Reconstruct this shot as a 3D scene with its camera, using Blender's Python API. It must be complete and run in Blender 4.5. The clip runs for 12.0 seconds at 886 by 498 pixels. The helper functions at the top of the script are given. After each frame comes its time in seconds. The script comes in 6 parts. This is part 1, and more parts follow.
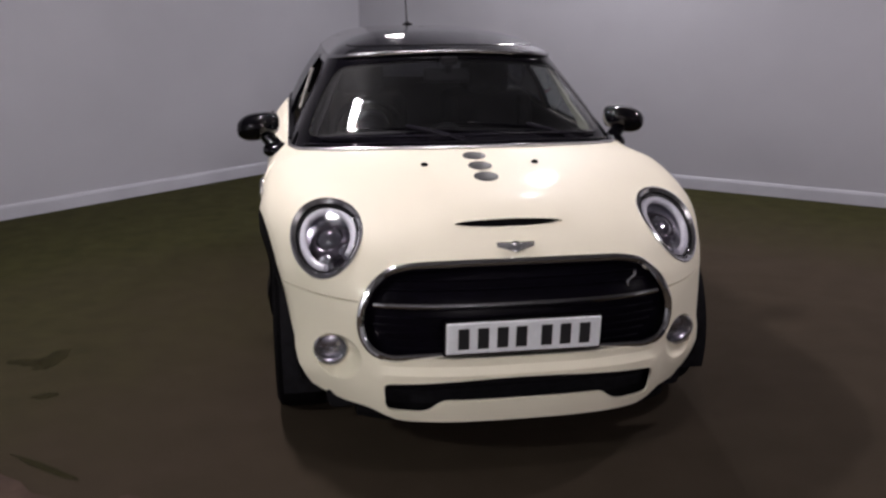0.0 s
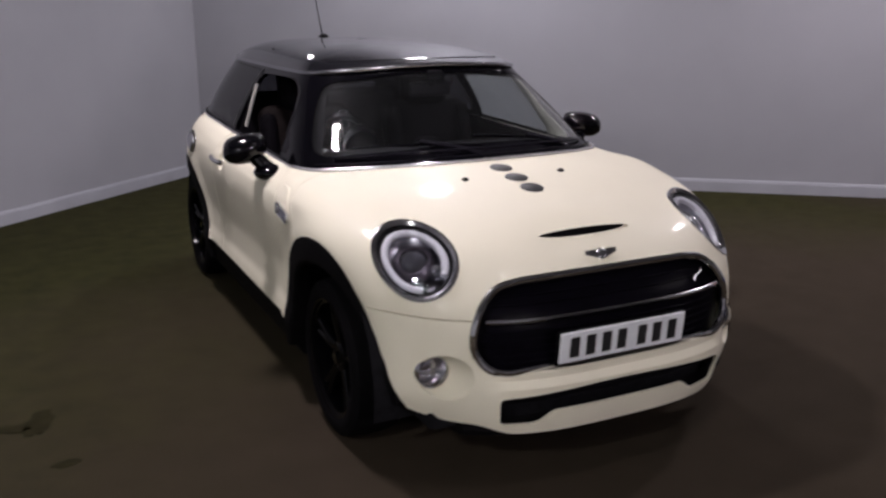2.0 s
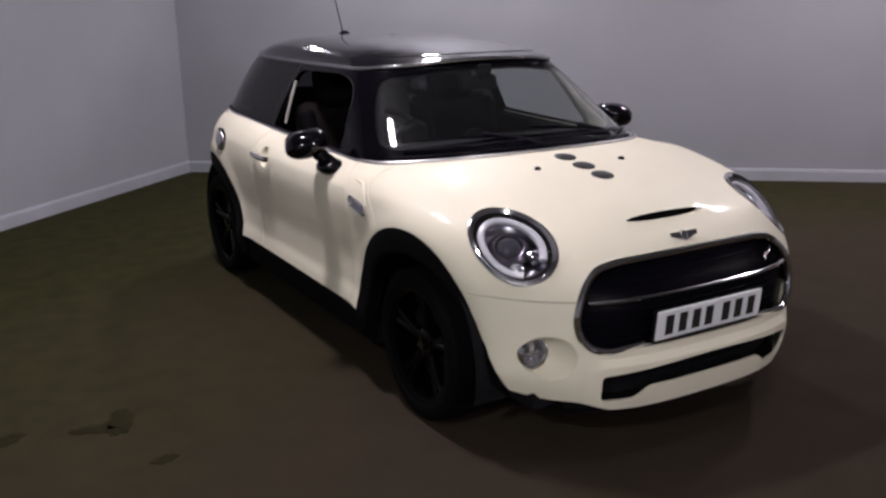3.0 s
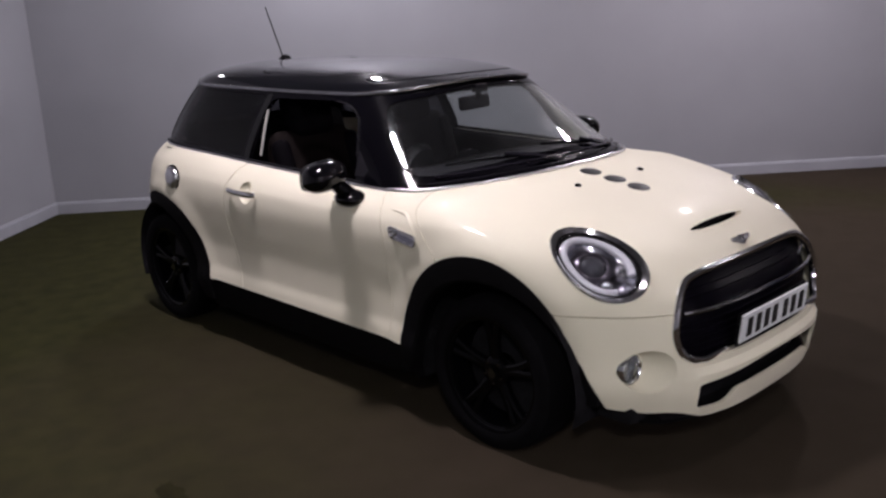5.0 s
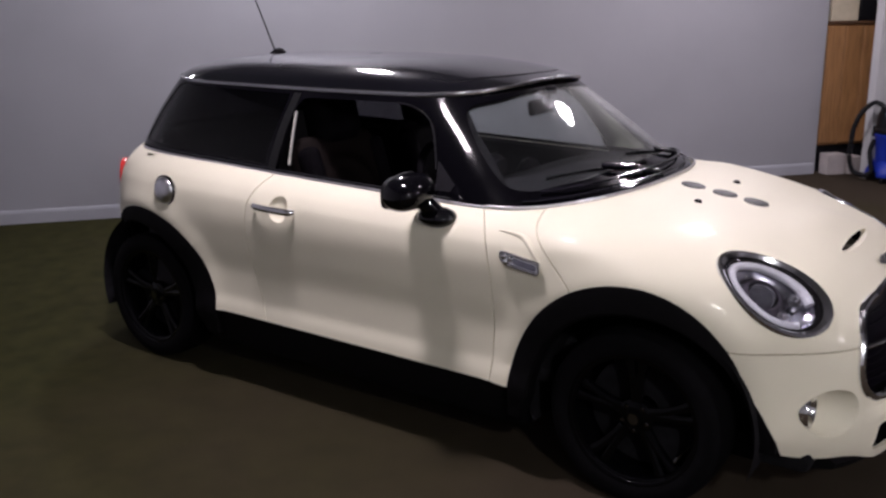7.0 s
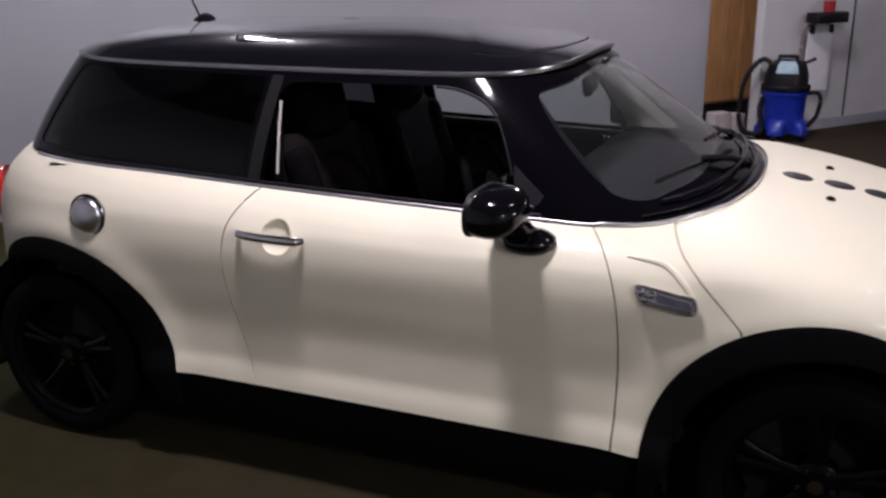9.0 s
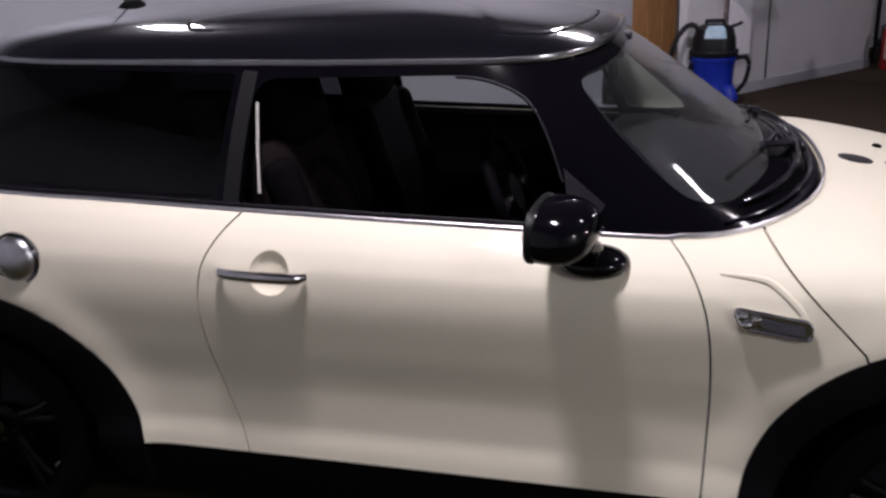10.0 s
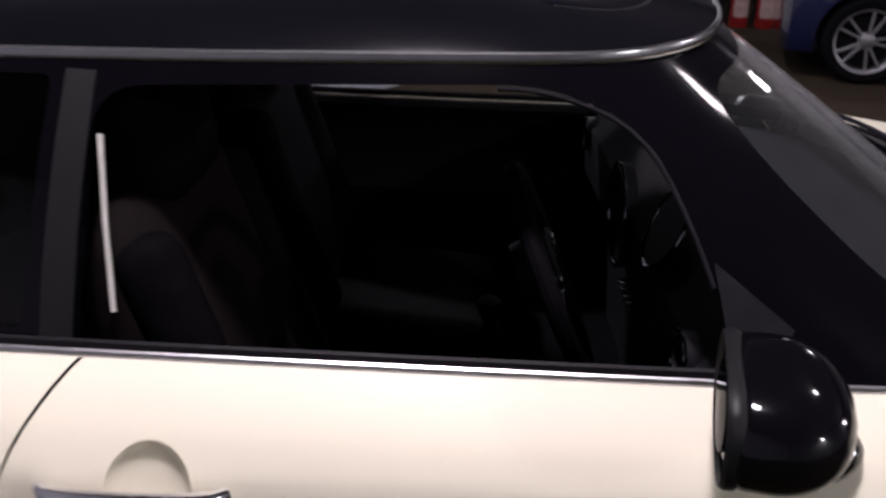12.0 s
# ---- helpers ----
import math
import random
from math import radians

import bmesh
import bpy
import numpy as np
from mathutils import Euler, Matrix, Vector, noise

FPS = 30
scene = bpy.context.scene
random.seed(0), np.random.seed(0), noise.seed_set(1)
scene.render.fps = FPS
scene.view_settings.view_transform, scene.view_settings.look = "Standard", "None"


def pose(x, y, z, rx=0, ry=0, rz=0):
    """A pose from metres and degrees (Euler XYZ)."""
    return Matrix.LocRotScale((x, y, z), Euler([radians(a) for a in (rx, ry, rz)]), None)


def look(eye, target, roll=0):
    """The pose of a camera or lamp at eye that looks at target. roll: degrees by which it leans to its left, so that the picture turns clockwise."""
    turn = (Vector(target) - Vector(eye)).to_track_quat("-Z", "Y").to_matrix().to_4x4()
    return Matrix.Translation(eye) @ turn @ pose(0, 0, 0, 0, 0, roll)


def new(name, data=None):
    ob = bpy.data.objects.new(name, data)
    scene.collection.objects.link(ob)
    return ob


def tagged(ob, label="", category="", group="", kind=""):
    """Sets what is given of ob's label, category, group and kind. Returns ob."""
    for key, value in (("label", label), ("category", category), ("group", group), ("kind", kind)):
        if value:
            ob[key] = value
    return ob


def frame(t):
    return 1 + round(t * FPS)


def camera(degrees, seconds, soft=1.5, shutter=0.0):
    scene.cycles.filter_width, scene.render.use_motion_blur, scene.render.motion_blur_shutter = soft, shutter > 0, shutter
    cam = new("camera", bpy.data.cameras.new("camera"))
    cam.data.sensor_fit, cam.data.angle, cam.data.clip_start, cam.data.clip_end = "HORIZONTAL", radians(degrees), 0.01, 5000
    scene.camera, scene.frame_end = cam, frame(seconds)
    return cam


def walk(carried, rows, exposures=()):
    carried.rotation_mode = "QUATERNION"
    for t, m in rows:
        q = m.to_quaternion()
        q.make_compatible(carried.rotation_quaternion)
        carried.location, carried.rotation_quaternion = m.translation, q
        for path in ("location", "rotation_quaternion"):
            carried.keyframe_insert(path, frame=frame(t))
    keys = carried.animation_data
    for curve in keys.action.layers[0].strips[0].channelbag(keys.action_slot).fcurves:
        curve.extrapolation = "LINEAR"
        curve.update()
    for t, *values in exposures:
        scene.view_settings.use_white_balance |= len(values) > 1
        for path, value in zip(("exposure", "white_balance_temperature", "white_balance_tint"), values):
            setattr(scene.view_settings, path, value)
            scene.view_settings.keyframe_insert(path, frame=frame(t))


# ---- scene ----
cam = camera(52.1, 12.0, soft=2.5, shutter=0.5)
PATH = [
    (0, (-0.713, -4.68, 1.54), (-0.406, -2.772, 1.025), -0.1),
    (0.5, (-1.009, -4.567, 1.566), (-0.529, -2.689, 1.074), -0.4),
    (1, (-1.255, -4.459, 1.582), (-0.685, -2.606, 1.09), -0.4),
    (1.5, (-1.54, -4.351, 1.575), (-0.815, -2.559, 1.062), -1.8),
    (2, (-1.841, -4.328, 1.599), (-1.0, -2.587, 1.085), -0.5),
    (2.5, (-2.169, -4.308, 1.607), (-1.287, -2.591, 1.085), -1.7),
    (3, (-2.405, -4.153, 1.598), (-1.433, -2.484, 1.077), -1.0),
    (3.2, (-2.509, -4.075, 1.591), (-1.491, -2.442, 1.048), -1.6),
    (4.8, (-3.096, -3.546, 1.66), (-1.795, -2.11, 1.164), -2.2),
    (5, (-3.151, -3.449, 1.656), (-1.818, -2.046, 1.15), -2.7),
    (5.5, (-3.316, -3.187, 1.65), (-1.923, -1.842, 1.15), -1.6),
    (6, (-3.436, -2.918, 1.667), (-1.958, -1.687, 1.119), -0.9),
    (6.5, (-3.44, -2.613, 1.655), (-1.921, -1.423, 1.133), -0.5),
    (7, (-3.429, -2.307, 1.636), (-1.851, -1.19, 1.125), -0.7),
    (7.2, (-3.413, -2.192, 1.64), (-1.804, -1.125, 1.118), -0.4),
    (8.8, (-3.114, -1.228, 1.62), (-1.361, -0.464, 1.033), -0.4),
    (9, (-3.081, -1.094, 1.628), (-1.312, -0.381, 1.027), -0.8),
    (9.5, (-2.938, -0.833, 1.614), (-1.14, -0.246, 0.965), -1.2),
    (10, (-2.729, -0.593, 1.61), (-0.903, -0.107, 0.953), -2.5),
    (10.5, (-2.52, -0.372, 1.585), (-0.658, -0.053, 0.929), -2.3),
    (11, (-2.3, -0.181, 1.586), (-0.425, -0.009, 0.912), -1.4),
    (11.2, (-2.19, -0.131, 1.582), (-0.311, 0.01, 0.911), -0.6),
    (11.5, (-2.009, -0.108, 1.565), (-0.136, 0.068, 0.883), -0.7),
    (12, (-1.735, -0.04, 1.539), (0.109, 0.023, 0.767), 0.2),
]
walk(cam, [(t, look(eye, target, roll)) for t, eye, target, roll in PATH],
     exposures=[(0.0, 0.66, 6780, 8), (0.5, 0.47, 6730, 8), (1.0, 0.45, 6680, 8.5), (3.0, 0.48, 6620, 9.2), (5.0, 0.44, 6580, 10.5),
                (7.0, 0.49, 6570, 11.5), (9.0, 0.49, 6540, 10.5), (11.0, 0.40, 6450, 12), (11.5, 0.38, 6500, 12.5), (12.0, 0.50, 6550, 12.5)])


# ---------- light ----------
def world_light():
    w = bpy.data.worlds.new("room_air")
    scene.world = w
    w.use_nodes = True
    w.node_tree.nodes["Background"].inputs[0].default_value = (0.75, 0.78, 1.0, 1)
    w.node_tree.nodes["Background"].inputs[1].default_value = 0.02


world_light()


# ---------- materials ----------
def mat(name, color, rough=0.5, metal=0.0, coat=0.0, noise_scale=0.0, amount=0.15, bump=0.0, bump_scale=200.0,
        second=None, second_scale=2.0, ior=1.5, spec=0.5, stretch=(1, 1, 1)):
    m = bpy.data.materials.new(name)
    m.use_nodes = True
    nt = m.node_tree
    b = nt.nodes["Principled BSDF"]
    b.inputs["Base Color"].default_value = (*color, 1)
    b.inputs["Roughness"].default_value = rough
    b.inputs["Metallic"].default_value = metal
    b.inputs["IOR"].default_value = ior
    b.inputs["Coat Weight"].default_value = coat
    b.inputs["Specular IOR Level"].default_value = spec
    b.inputs["Coat Roughness"].default_value = 0.03
    co = nt.nodes.new("ShaderNodeTexCoord")
    mp = nt.nodes.new("ShaderNodeMapping")
    mp.inputs["Scale"].default_value = stretch
    nt.links.new(co.outputs["Object"], mp.inputs["Vector"])
    if noise_scale:
        n = nt.nodes.new("ShaderNodeTexNoise")
        n.inputs["Scale"].default_value = noise_scale
        n.inputs["Detail"].default_value = 6
        nt.links.new(mp.outputs[0], n.inputs["Vector"])
        r = nt.nodes.new("ShaderNodeMapRange")
        r.inputs[1].default_value, r.inputs[2].default_value = 0.3, 0.7
        nt.links.new(n.outputs["Fac"], r.inputs[0])
        mix = nt.nodes.new("ShaderNodeMix")
        mix.data_type = "RGBA"
        mix.inputs["A"].default_value = (*[c * (1 - amount) for c in color], 1)
        mix.inputs["B"].default_value = (*[min(1, c * (1 + amount)) for c in color], 1)
        nt.links.new(r.outputs[0], mix.inputs["Factor"])
        out = mix.outputs["Result"]
        if second:
            n2 = nt.nodes.new("ShaderNodeTexNoise")
            n2.inputs["Scale"].default_value = second_scale
            n2.inputs["Detail"].default_value = 4
            nt.links.new(mp.outputs[0], n2.inputs["Vector"])
            r2 = nt.nodes.new("ShaderNodeMapRange")
            r2.inputs[1].default_value, r2.inputs[2].default_value = 0.42, 0.62
            nt.links.new(n2.outputs["Fac"], r2.inputs[0])
            mix2 = nt.nodes.new("ShaderNodeMix")
            mix2.data_type = "RGBA"
            nt.links.new(r2.outputs[0], mix2.inputs["Factor"])
            nt.links.new(out, mix2.inputs["A"])
            mix2.inputs["B"].default_value = (*second, 1)
            out = mix2.outputs["Result"]
        nt.links.new(out, b.inputs["Base Color"])
    if bump:
        n = nt.nodes.new("ShaderNodeTexNoise")
        n.inputs["Scale"].default_value = bump_scale
        n.inputs["Detail"].default_value = 3
        nt.links.new(co.outputs["Object"], n.inputs["Vector"])
        bp = nt.nodes.new("ShaderNodeBump")
        bp.inputs["Strength"].default_value = bump
        bp.inputs["Distance"].default_value = 0.01
        nt.links.new(n.outputs["Fac"], bp.inputs["Height"])
        nt.links.new(bp.outputs[0], b.inputs["Normal"])
    return m


def glass_mat(name, tint, rough=0.0, dust=0.0):
    """Thin pane: tinted see-through with a mirror-like sheen, and a film of dust if given."""
    m = bpy.data.materials.new(name)
    m.use_nodes = True
    nt = m.node_tree
    nt.nodes.clear()
    out = nt.nodes.new("ShaderNodeOutputMaterial")
    tr = nt.nodes.new("ShaderNodeBsdfTransparent")
    tr.inputs[0].default_value = (*tint, 1)
    gl = nt.nodes.new("ShaderNodeBsdfGlossy")
    gl.inputs["Roughness"].default_value = rough
    lw = nt.nodes.new("ShaderNodeLayerWeight")
    lw.inputs[0].default_value = 0.5
    pw = nt.nodes.new("ShaderNodeMath")
    pw.operation = "POWER"
    pw.inputs[1].default_value = 5.0
    nt.links.new(lw.outputs["Facing"], pw.inputs[0])
    fr = nt.nodes.new("ShaderNodeMath")
    fr.operation = "MULTIPLY_ADD"
    fr.inputs[1].default_value, fr.inputs[2].default_value = 0.9, 0.035
    nt.links.new(pw.outputs[0], fr.inputs[0])
    mx = nt.nodes.new("ShaderNodeMixShader")
    nt.links.new(fr.outputs[0], mx.inputs[0])
    nt.links.new(tr.outputs[0], mx.inputs[1])
    nt.links.new(gl.outputs[0], mx.inputs[2])
    nt.links.new(mx.outputs[0], out.inputs[0])
    if dust:
        co = nt.nodes.new("ShaderNodeTexCoord")
        n = nt.nodes.new("ShaderNodeTexNoise")
        n.inputs["Scale"].default_value, n.inputs["Detail"].default_value = 6.0, 5
        nt.links.new(co.outputs["Object"], n.inputs["Vector"])
        k = nt.nodes.new("ShaderNodeMath")
        k.operation = "MULTIPLY"
        k.inputs[1].default_value = dust * 2
        nt.links.new(n.outputs["Fac"], k.inputs[0])
        film = nt.nodes.new("ShaderNodeBsdfDiffuse")
        film.inputs[0].default_value = (0.62, 0.64, 0.70, 1)
        top = nt.nodes.new("ShaderNodeMixShader")
        nt.links.new(k.outputs[0], top.inputs[0])
        nt.links.new(mx.outputs[0], top.inputs[1])
        nt.links.new(film.outputs[0], top.inputs[2])
        sheen = nt.nodes.new("ShaderNodeBsdfGlossy")
        sheen.inputs["Roughness"].default_value = 0.5
        edge = nt.nodes.new("ShaderNodeMath")
        edge.operation = "MULTIPLY"
        edge.inputs[1].default_value = 0.22
        nt.links.new(pw.outputs[0], edge.inputs[0])
        last = nt.nodes.new("ShaderNodeMixShader")
        nt.links.new(edge.outputs[0], last.inputs[0])
        nt.links.new(top.outputs[0], last.inputs[1])
        nt.links.new(sheen.outputs[0], last.inputs[2])
        nt.links.new(last.outputs[0], out.inputs[0])
    return m


def glow_mat(name, color, strength):
    m = bpy.data.materials.new(name)
    m.use_nodes = True
    b = m.node_tree.nodes["Principled BSDF"]
    b.inputs["Base Color"].default_value = (*color, 1)
    b.inputs["Emission Color"].default_value = (*color, 1)
    b.inputs["Emission Strength"].default_value = strength
    return m


def carpet_mat():
    """Carpet that is still green along the walls and worn brown where cars and feet pass."""
    m = mat("worn_green_brown_carpet", (0.0272, 0.0262, 0.0088), 0.95, spec=0.1, noise_scale=7.0, amount=0.26, bump=0.5, bump_scale=160)
    nt = m.node_tree
    b = nt.nodes["Principled BSDF"]
    green = b.inputs["Base Color"].links[0].from_socket
    co = nt.nodes.new("ShaderNodeTexCoord")
    d = nt.nodes.new("ShaderNodeVectorMath")
    d.operation = "DOT_PRODUCT"
    d.inputs[1].default_value = (0.670, -0.742, 0)
    nt.links.new(co.outputs["Object"], d.inputs[0])
    n = nt.nodes.new("ShaderNodeTexNoise")
    n.inputs["Scale"].default_value, n.inputs["Detail"].default_value = 0.8, 5
    nt.links.new(co.outputs["Object"], n.inputs["Vector"])
    k = nt.nodes.new("ShaderNodeMath")
    k.operation = "MULTIPLY_ADD"
    k.inputs[1].default_value = 3.0
    nt.links.new(n.outputs["Fac"], k.inputs[0])
    nt.links.new(d.outputs["Value"], k.inputs[2])
    worn = nt.nodes.new("ShaderNodeMapRange")
    worn.inputs[1].default_value, worn.inputs[2].default_value = -0.9, 1.9
    nt.links.new(k.outputs[0], worn.inputs[0])
    # the green strip along the back wall, which ends where the way past the cupboard begins
    d2 = nt.nodes.new("ShaderNodeVectorMath")
    d2.operation = "DOT_PRODUCT"
    d2.inputs[1].default_value = (-0.65, -0.76, 0)
    nt.links.new(co.outputs["Object"], d2.inputs[0])
    k2 = nt.nodes.new("ShaderNodeMath")
    k2.operation = "MULTIPLY_ADD"
    k2.inputs[1].default_value = 1.6
    nt.links.new(n.outputs["Fac"], k2.inputs[0])
    nt.links.new(d2.outputs["Value"], k2.inputs[2])
    back = nt.nodes.new("ShaderNodeMapRange")
    back.inputs[1].default_value, back.inputs[2].default_value = -2.5, -0.9
    nt.links.new(k2.outputs[0], back.inputs[0])
    xyz = nt.nodes.new("ShaderNodeSeparateXYZ")
    nt.links.new(co.outputs["Object"], xyz.inputs[0])
    far = nt.nodes.new("ShaderNodeMapRange")
    far.inputs[1].default_value, far.inputs[2].default_value = 4.0, 5.0
    nt.links.new(xyz.outputs["X"], far.inputs[0])
    top = nt.nodes.new("ShaderNodeMath")
    top.operation = "MAXIMUM"
    nt.links.new(back.outputs[0], top.inputs[0])
    nt.links.new(far.outputs[0], top.inputs[1])
    low = nt.nodes.new("ShaderNodeMath")
    low.operation = "MINIMUM"
    nt.links.new(worn.outputs[0], low.inputs[0])
    nt.links.new(top.outputs[0], low.inputs[1])
    fine = nt.nodes.new("ShaderNodeTexNoise")
    fine.inputs["Scale"].default_value, fine.inputs["Detail"].default_value = 5.0, 6
    nt.links.new(co.outputs["Object"], fine.inputs["Vector"])
    brown = nt.nodes.new("ShaderNodeMix")
    brown.data_type = "RGBA"
    brown.inputs["A"].default_value = (0.0270, 0.0207, 0.0140, 1)
    brown.inputs["B"].default_value = (0.0450, 0.0335, 0.0234, 1)
    nt.links.new(fine.outputs["Fac"], brown.inputs["Factor"])
    mix = nt.nodes.new("ShaderNodeMix")
    mix.data_type = "RGBA"
    nt.links.new(low.outputs[0], mix.inputs["Factor"])
    nt.links.new(green, mix.inputs["A"])
    nt.links.new(brown.outputs["Result"], mix.inputs["B"])
    nt.links.new(mix.outputs["Result"], b.inputs["Base Color"])
    return m


CREAM = mat("cream_paint", (0.80, 0.755, 0.62), 0.5, coat=0.13, spec=0.2, noise_scale=3.0, amount=0.02, bump=0.004, bump_scale=900)
CREAM.node_tree.nodes["Principled BSDF"].inputs["Coat Roughness"].default_value = 0.11
GLOSS_BLACK = mat("gloss_black_paint", (0.0024, 0.0022, 0.0034), 0.07, spec=0.32, noise_scale=3.0, amount=0.1)
ROOF_BLACK = mat("black_roof_paint", (0.003, 0.003, 0.005), 0.09, coat=0.6, spec=0.5, noise_scale=2.0, amount=0.1, bump=0.003, bump_scale=900)
PLASTIC = mat("black_textured_plastic", (0.0042, 0.0038, 0.0046), 0.7, spec=0.05, noise_scale=60, amount=0.2, bump=0.15, bump_scale=700)
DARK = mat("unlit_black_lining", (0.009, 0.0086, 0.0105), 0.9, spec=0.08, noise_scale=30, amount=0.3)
RUBBER = mat("tyre_rubber", (0.0036, 0.0033, 0.0042), 0.8, spec=0.05, noise_scale=40, amount=0.25, bump=0.2, bump_scale=300)
ALLOY_BLACK = mat("black_alloy", (0.0018, 0.0018, 0.0024), 0.05, spec=0.15, noise_scale=10, amount=0.2)
CHROME = mat("chrome", (0.78, 0.78, 0.80), 0.10, metal=1.0, noise_scale=20, amount=0.06)
SATIN = mat("satin_chrome", (0.40, 0.40, 0.42), 0.25, metal=1.0, noise_scale=20, amount=0.08)
BRIGHT = mat("bright_silver_trim", (0.70, 0.70, 0.74), 0.30, metal=1.0, noise_scale=40, amount=0.08)
SILVER = mat("silver_reflector", (0.50, 0.49, 0.55), 0.22, metal=1.0, noise_scale=60, amount=0.1)
LAMP_WHITE = mat("white_light_guide", (0.60, 0.60, 0.66), 0.35, noise_scale=30, amount=0.05)
SHROUD = mat("dark_grey_lamp_surround", (0.09, 0.08, 0.10), 0.25, metal=0.6, noise_scale=40, amount=0.1)
LENS = mat("dark_projector_lens", (0.05, 0.05, 0.06), 0.05, coat=1.0, noise_scale=30, amount=0.2)
CLEAR = glass_mat("clear_cover", (0.96, 0.96, 0.98))
SCREEN = glass_mat("windscreen_glass", (0.88, 0.90, 0.90), dust=0.003)
WINDOW = glass_mat("side_glass", (0.88, 0.90, 0.90))
PRIVACY = glass_mat("privacy_glass", (0.28, 0.28, 0.30))
MIRROR = mat("mirror_glass", (0.025, 0.025, 0.028), 0.05, metal=1.0, noise_scale=20, amount=0.03)
MIRROR.node_tree.nodes["Principled BSDF"].inputs["Specular Tint"].default_value = (0.02, 0.02, 0.02, 1)
PILLAR_BLACK = mat("black_pillar_paint", (0.0024, 0.0022, 0.0034), 0.07, spec=0.16, noise_scale=3.0, amount=0.1)
GRILLE_BLACK = mat("gloss_black_grille_plastic", (0.0026, 0.0020, 0.0042), 0.3, spec=0.05, noise_scale=30, amount=0.3)
COWL = mat("scuffed_black_cowl_plastic", (0.012, 0.011, 0.016), 0.13, spec=0.6, noise_scale=14, amount=0.35, bump=0.06, bump_scale=120)
PILLAR = mat("satin_pillar_plastic", (0.008, 0.008, 0.009), 0.45, spec=0.2, noise_scale=60, amount=0.15)
PLATE_WHITE = mat("plate_white", (0.80, 0.82, 0.86), 0.4, noise_scale=40, amount=0.04)
PLATE_BLACK = mat("plate_black", (0.012, 0.012, 0.014), 0.5, noise_scale=40, amount=0.1)
RED_LENS = mat("red_lens", (0.5, 0.02, 0.02), 0.15, coat=1.0, noise_scale=30, amount=0.1)
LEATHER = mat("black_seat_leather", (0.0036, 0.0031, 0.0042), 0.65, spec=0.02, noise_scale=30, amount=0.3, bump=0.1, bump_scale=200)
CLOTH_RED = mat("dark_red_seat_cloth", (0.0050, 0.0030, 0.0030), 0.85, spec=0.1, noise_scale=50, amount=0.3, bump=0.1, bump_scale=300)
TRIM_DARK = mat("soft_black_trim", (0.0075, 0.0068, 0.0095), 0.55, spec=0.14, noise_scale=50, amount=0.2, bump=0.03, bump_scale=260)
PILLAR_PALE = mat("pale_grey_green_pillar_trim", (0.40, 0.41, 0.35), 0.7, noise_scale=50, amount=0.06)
TRIM_PALE = mat("pale_grey_trim", (0.55, 0.53, 0.50), 0.6, noise_scale=50, amount=0.06)
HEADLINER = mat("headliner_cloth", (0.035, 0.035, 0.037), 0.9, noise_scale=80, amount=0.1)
WALL = mat("painted_board", (0.298, 0.299, 0.329), 0.75, noise_scale=1.2, amount=0.05, bump=0.05, bump_scale=40)
SKIRT = mat("skirting_paint", (0.335, 0.34, 0.38), 0.6, noise_scale=4, amount=0.06)
CARPET = carpet_mat()
DASH = mat("grained_dark_grey_dash_skin", (0.013, 0.013, 0.016), 0.8, spec=0.15, noise_scale=12, amount=0.2)
INLAY = mat("smoked_silver_inlay", (0.26, 0.26, 0.33), 0.22, metal=0.8, coat=0.3, noise_scale=30, amount=0.2)
DIM_TRIM = mat("dim_smoked_chrome", (0.16, 0.16, 0.175), 0.1, metal=1.0, noise_scale=30, amount=0.1)
WOOD = mat("stained_wood", (0.30, 0.15, 0.06), 0.5, noise_scale=6, amount=0.35, bump=0.1, bump_scale=60, stretch=(8, 8, 0.6))
VAC_BLUE = mat("blue_plastic", (0.003, 0.019, 0.27), 0.35, noise_scale=12, amount=0.15)
VAC_BLACK = mat("black_plastic", (0.005, 0.005, 0.007), 0.4, spec=0.25, noise_scale=12, amount=0.2)
VAC_CLEAR = mat("pale_blue_plastic", (0.30, 0.42, 0.50), 0.3, noise_scale=20, amount=0.1)
SHUTTER = mat("white_metal_panel", (0.50, 0.50, 0.52), 0.5, noise_scale=3, amount=0.06)
RED_PAINT = mat("red_paint", (0.26, 0.015, 0.015), 0.35, noise_scale=10, amount=0.2)
BLUE_PAINT = mat("dark_blue_paint", (0.005, 0.008, 0.040), 0.25, coat=1.0, noise_scale=8, amount=0.1)
ALLOY = mat("silver_alloy", (0.26, 0.26, 0.28), 0.4, metal=0.8, noise_scale=20, amount=0.15)
WOOD_DARK = mat("dark_stained_wood", (0.08, 0.04, 0.02), 0.5, noise_scale=6, amount=0.35)
CARD = mat("pale_cardboard", (0.50, 0.44, 0.33), 0.8, noise_scale=8, amount=0.1)
CARTON = mat("white_carton", (0.42, 0.38, 0.38), 0.7, noise_scale=10, amount=0.1)
BOARD = mat("white_board", (0.66, 0.66, 0.70), 0.5, noise_scale=6, amount=0.05)
STAIN = mat("dark_carpet_stain", (0.017, 0.0145, 0.0055), 0.95, spec=0.1, noise_scale=12, amount=0.3, bump=0.5, bump_scale=160)
FADED = mat("faded_pinkish_carpet", (0.056, 0.038, 0.031), 0.95, spec=0.1, noise_scale=9, amount=0.35, bump=0.5, bump_scale=160)
LABEL_PALE = mat("pale_label", (0.42, 0.30, 0.29), 0.6, noise_scale=12, amount=0.2)
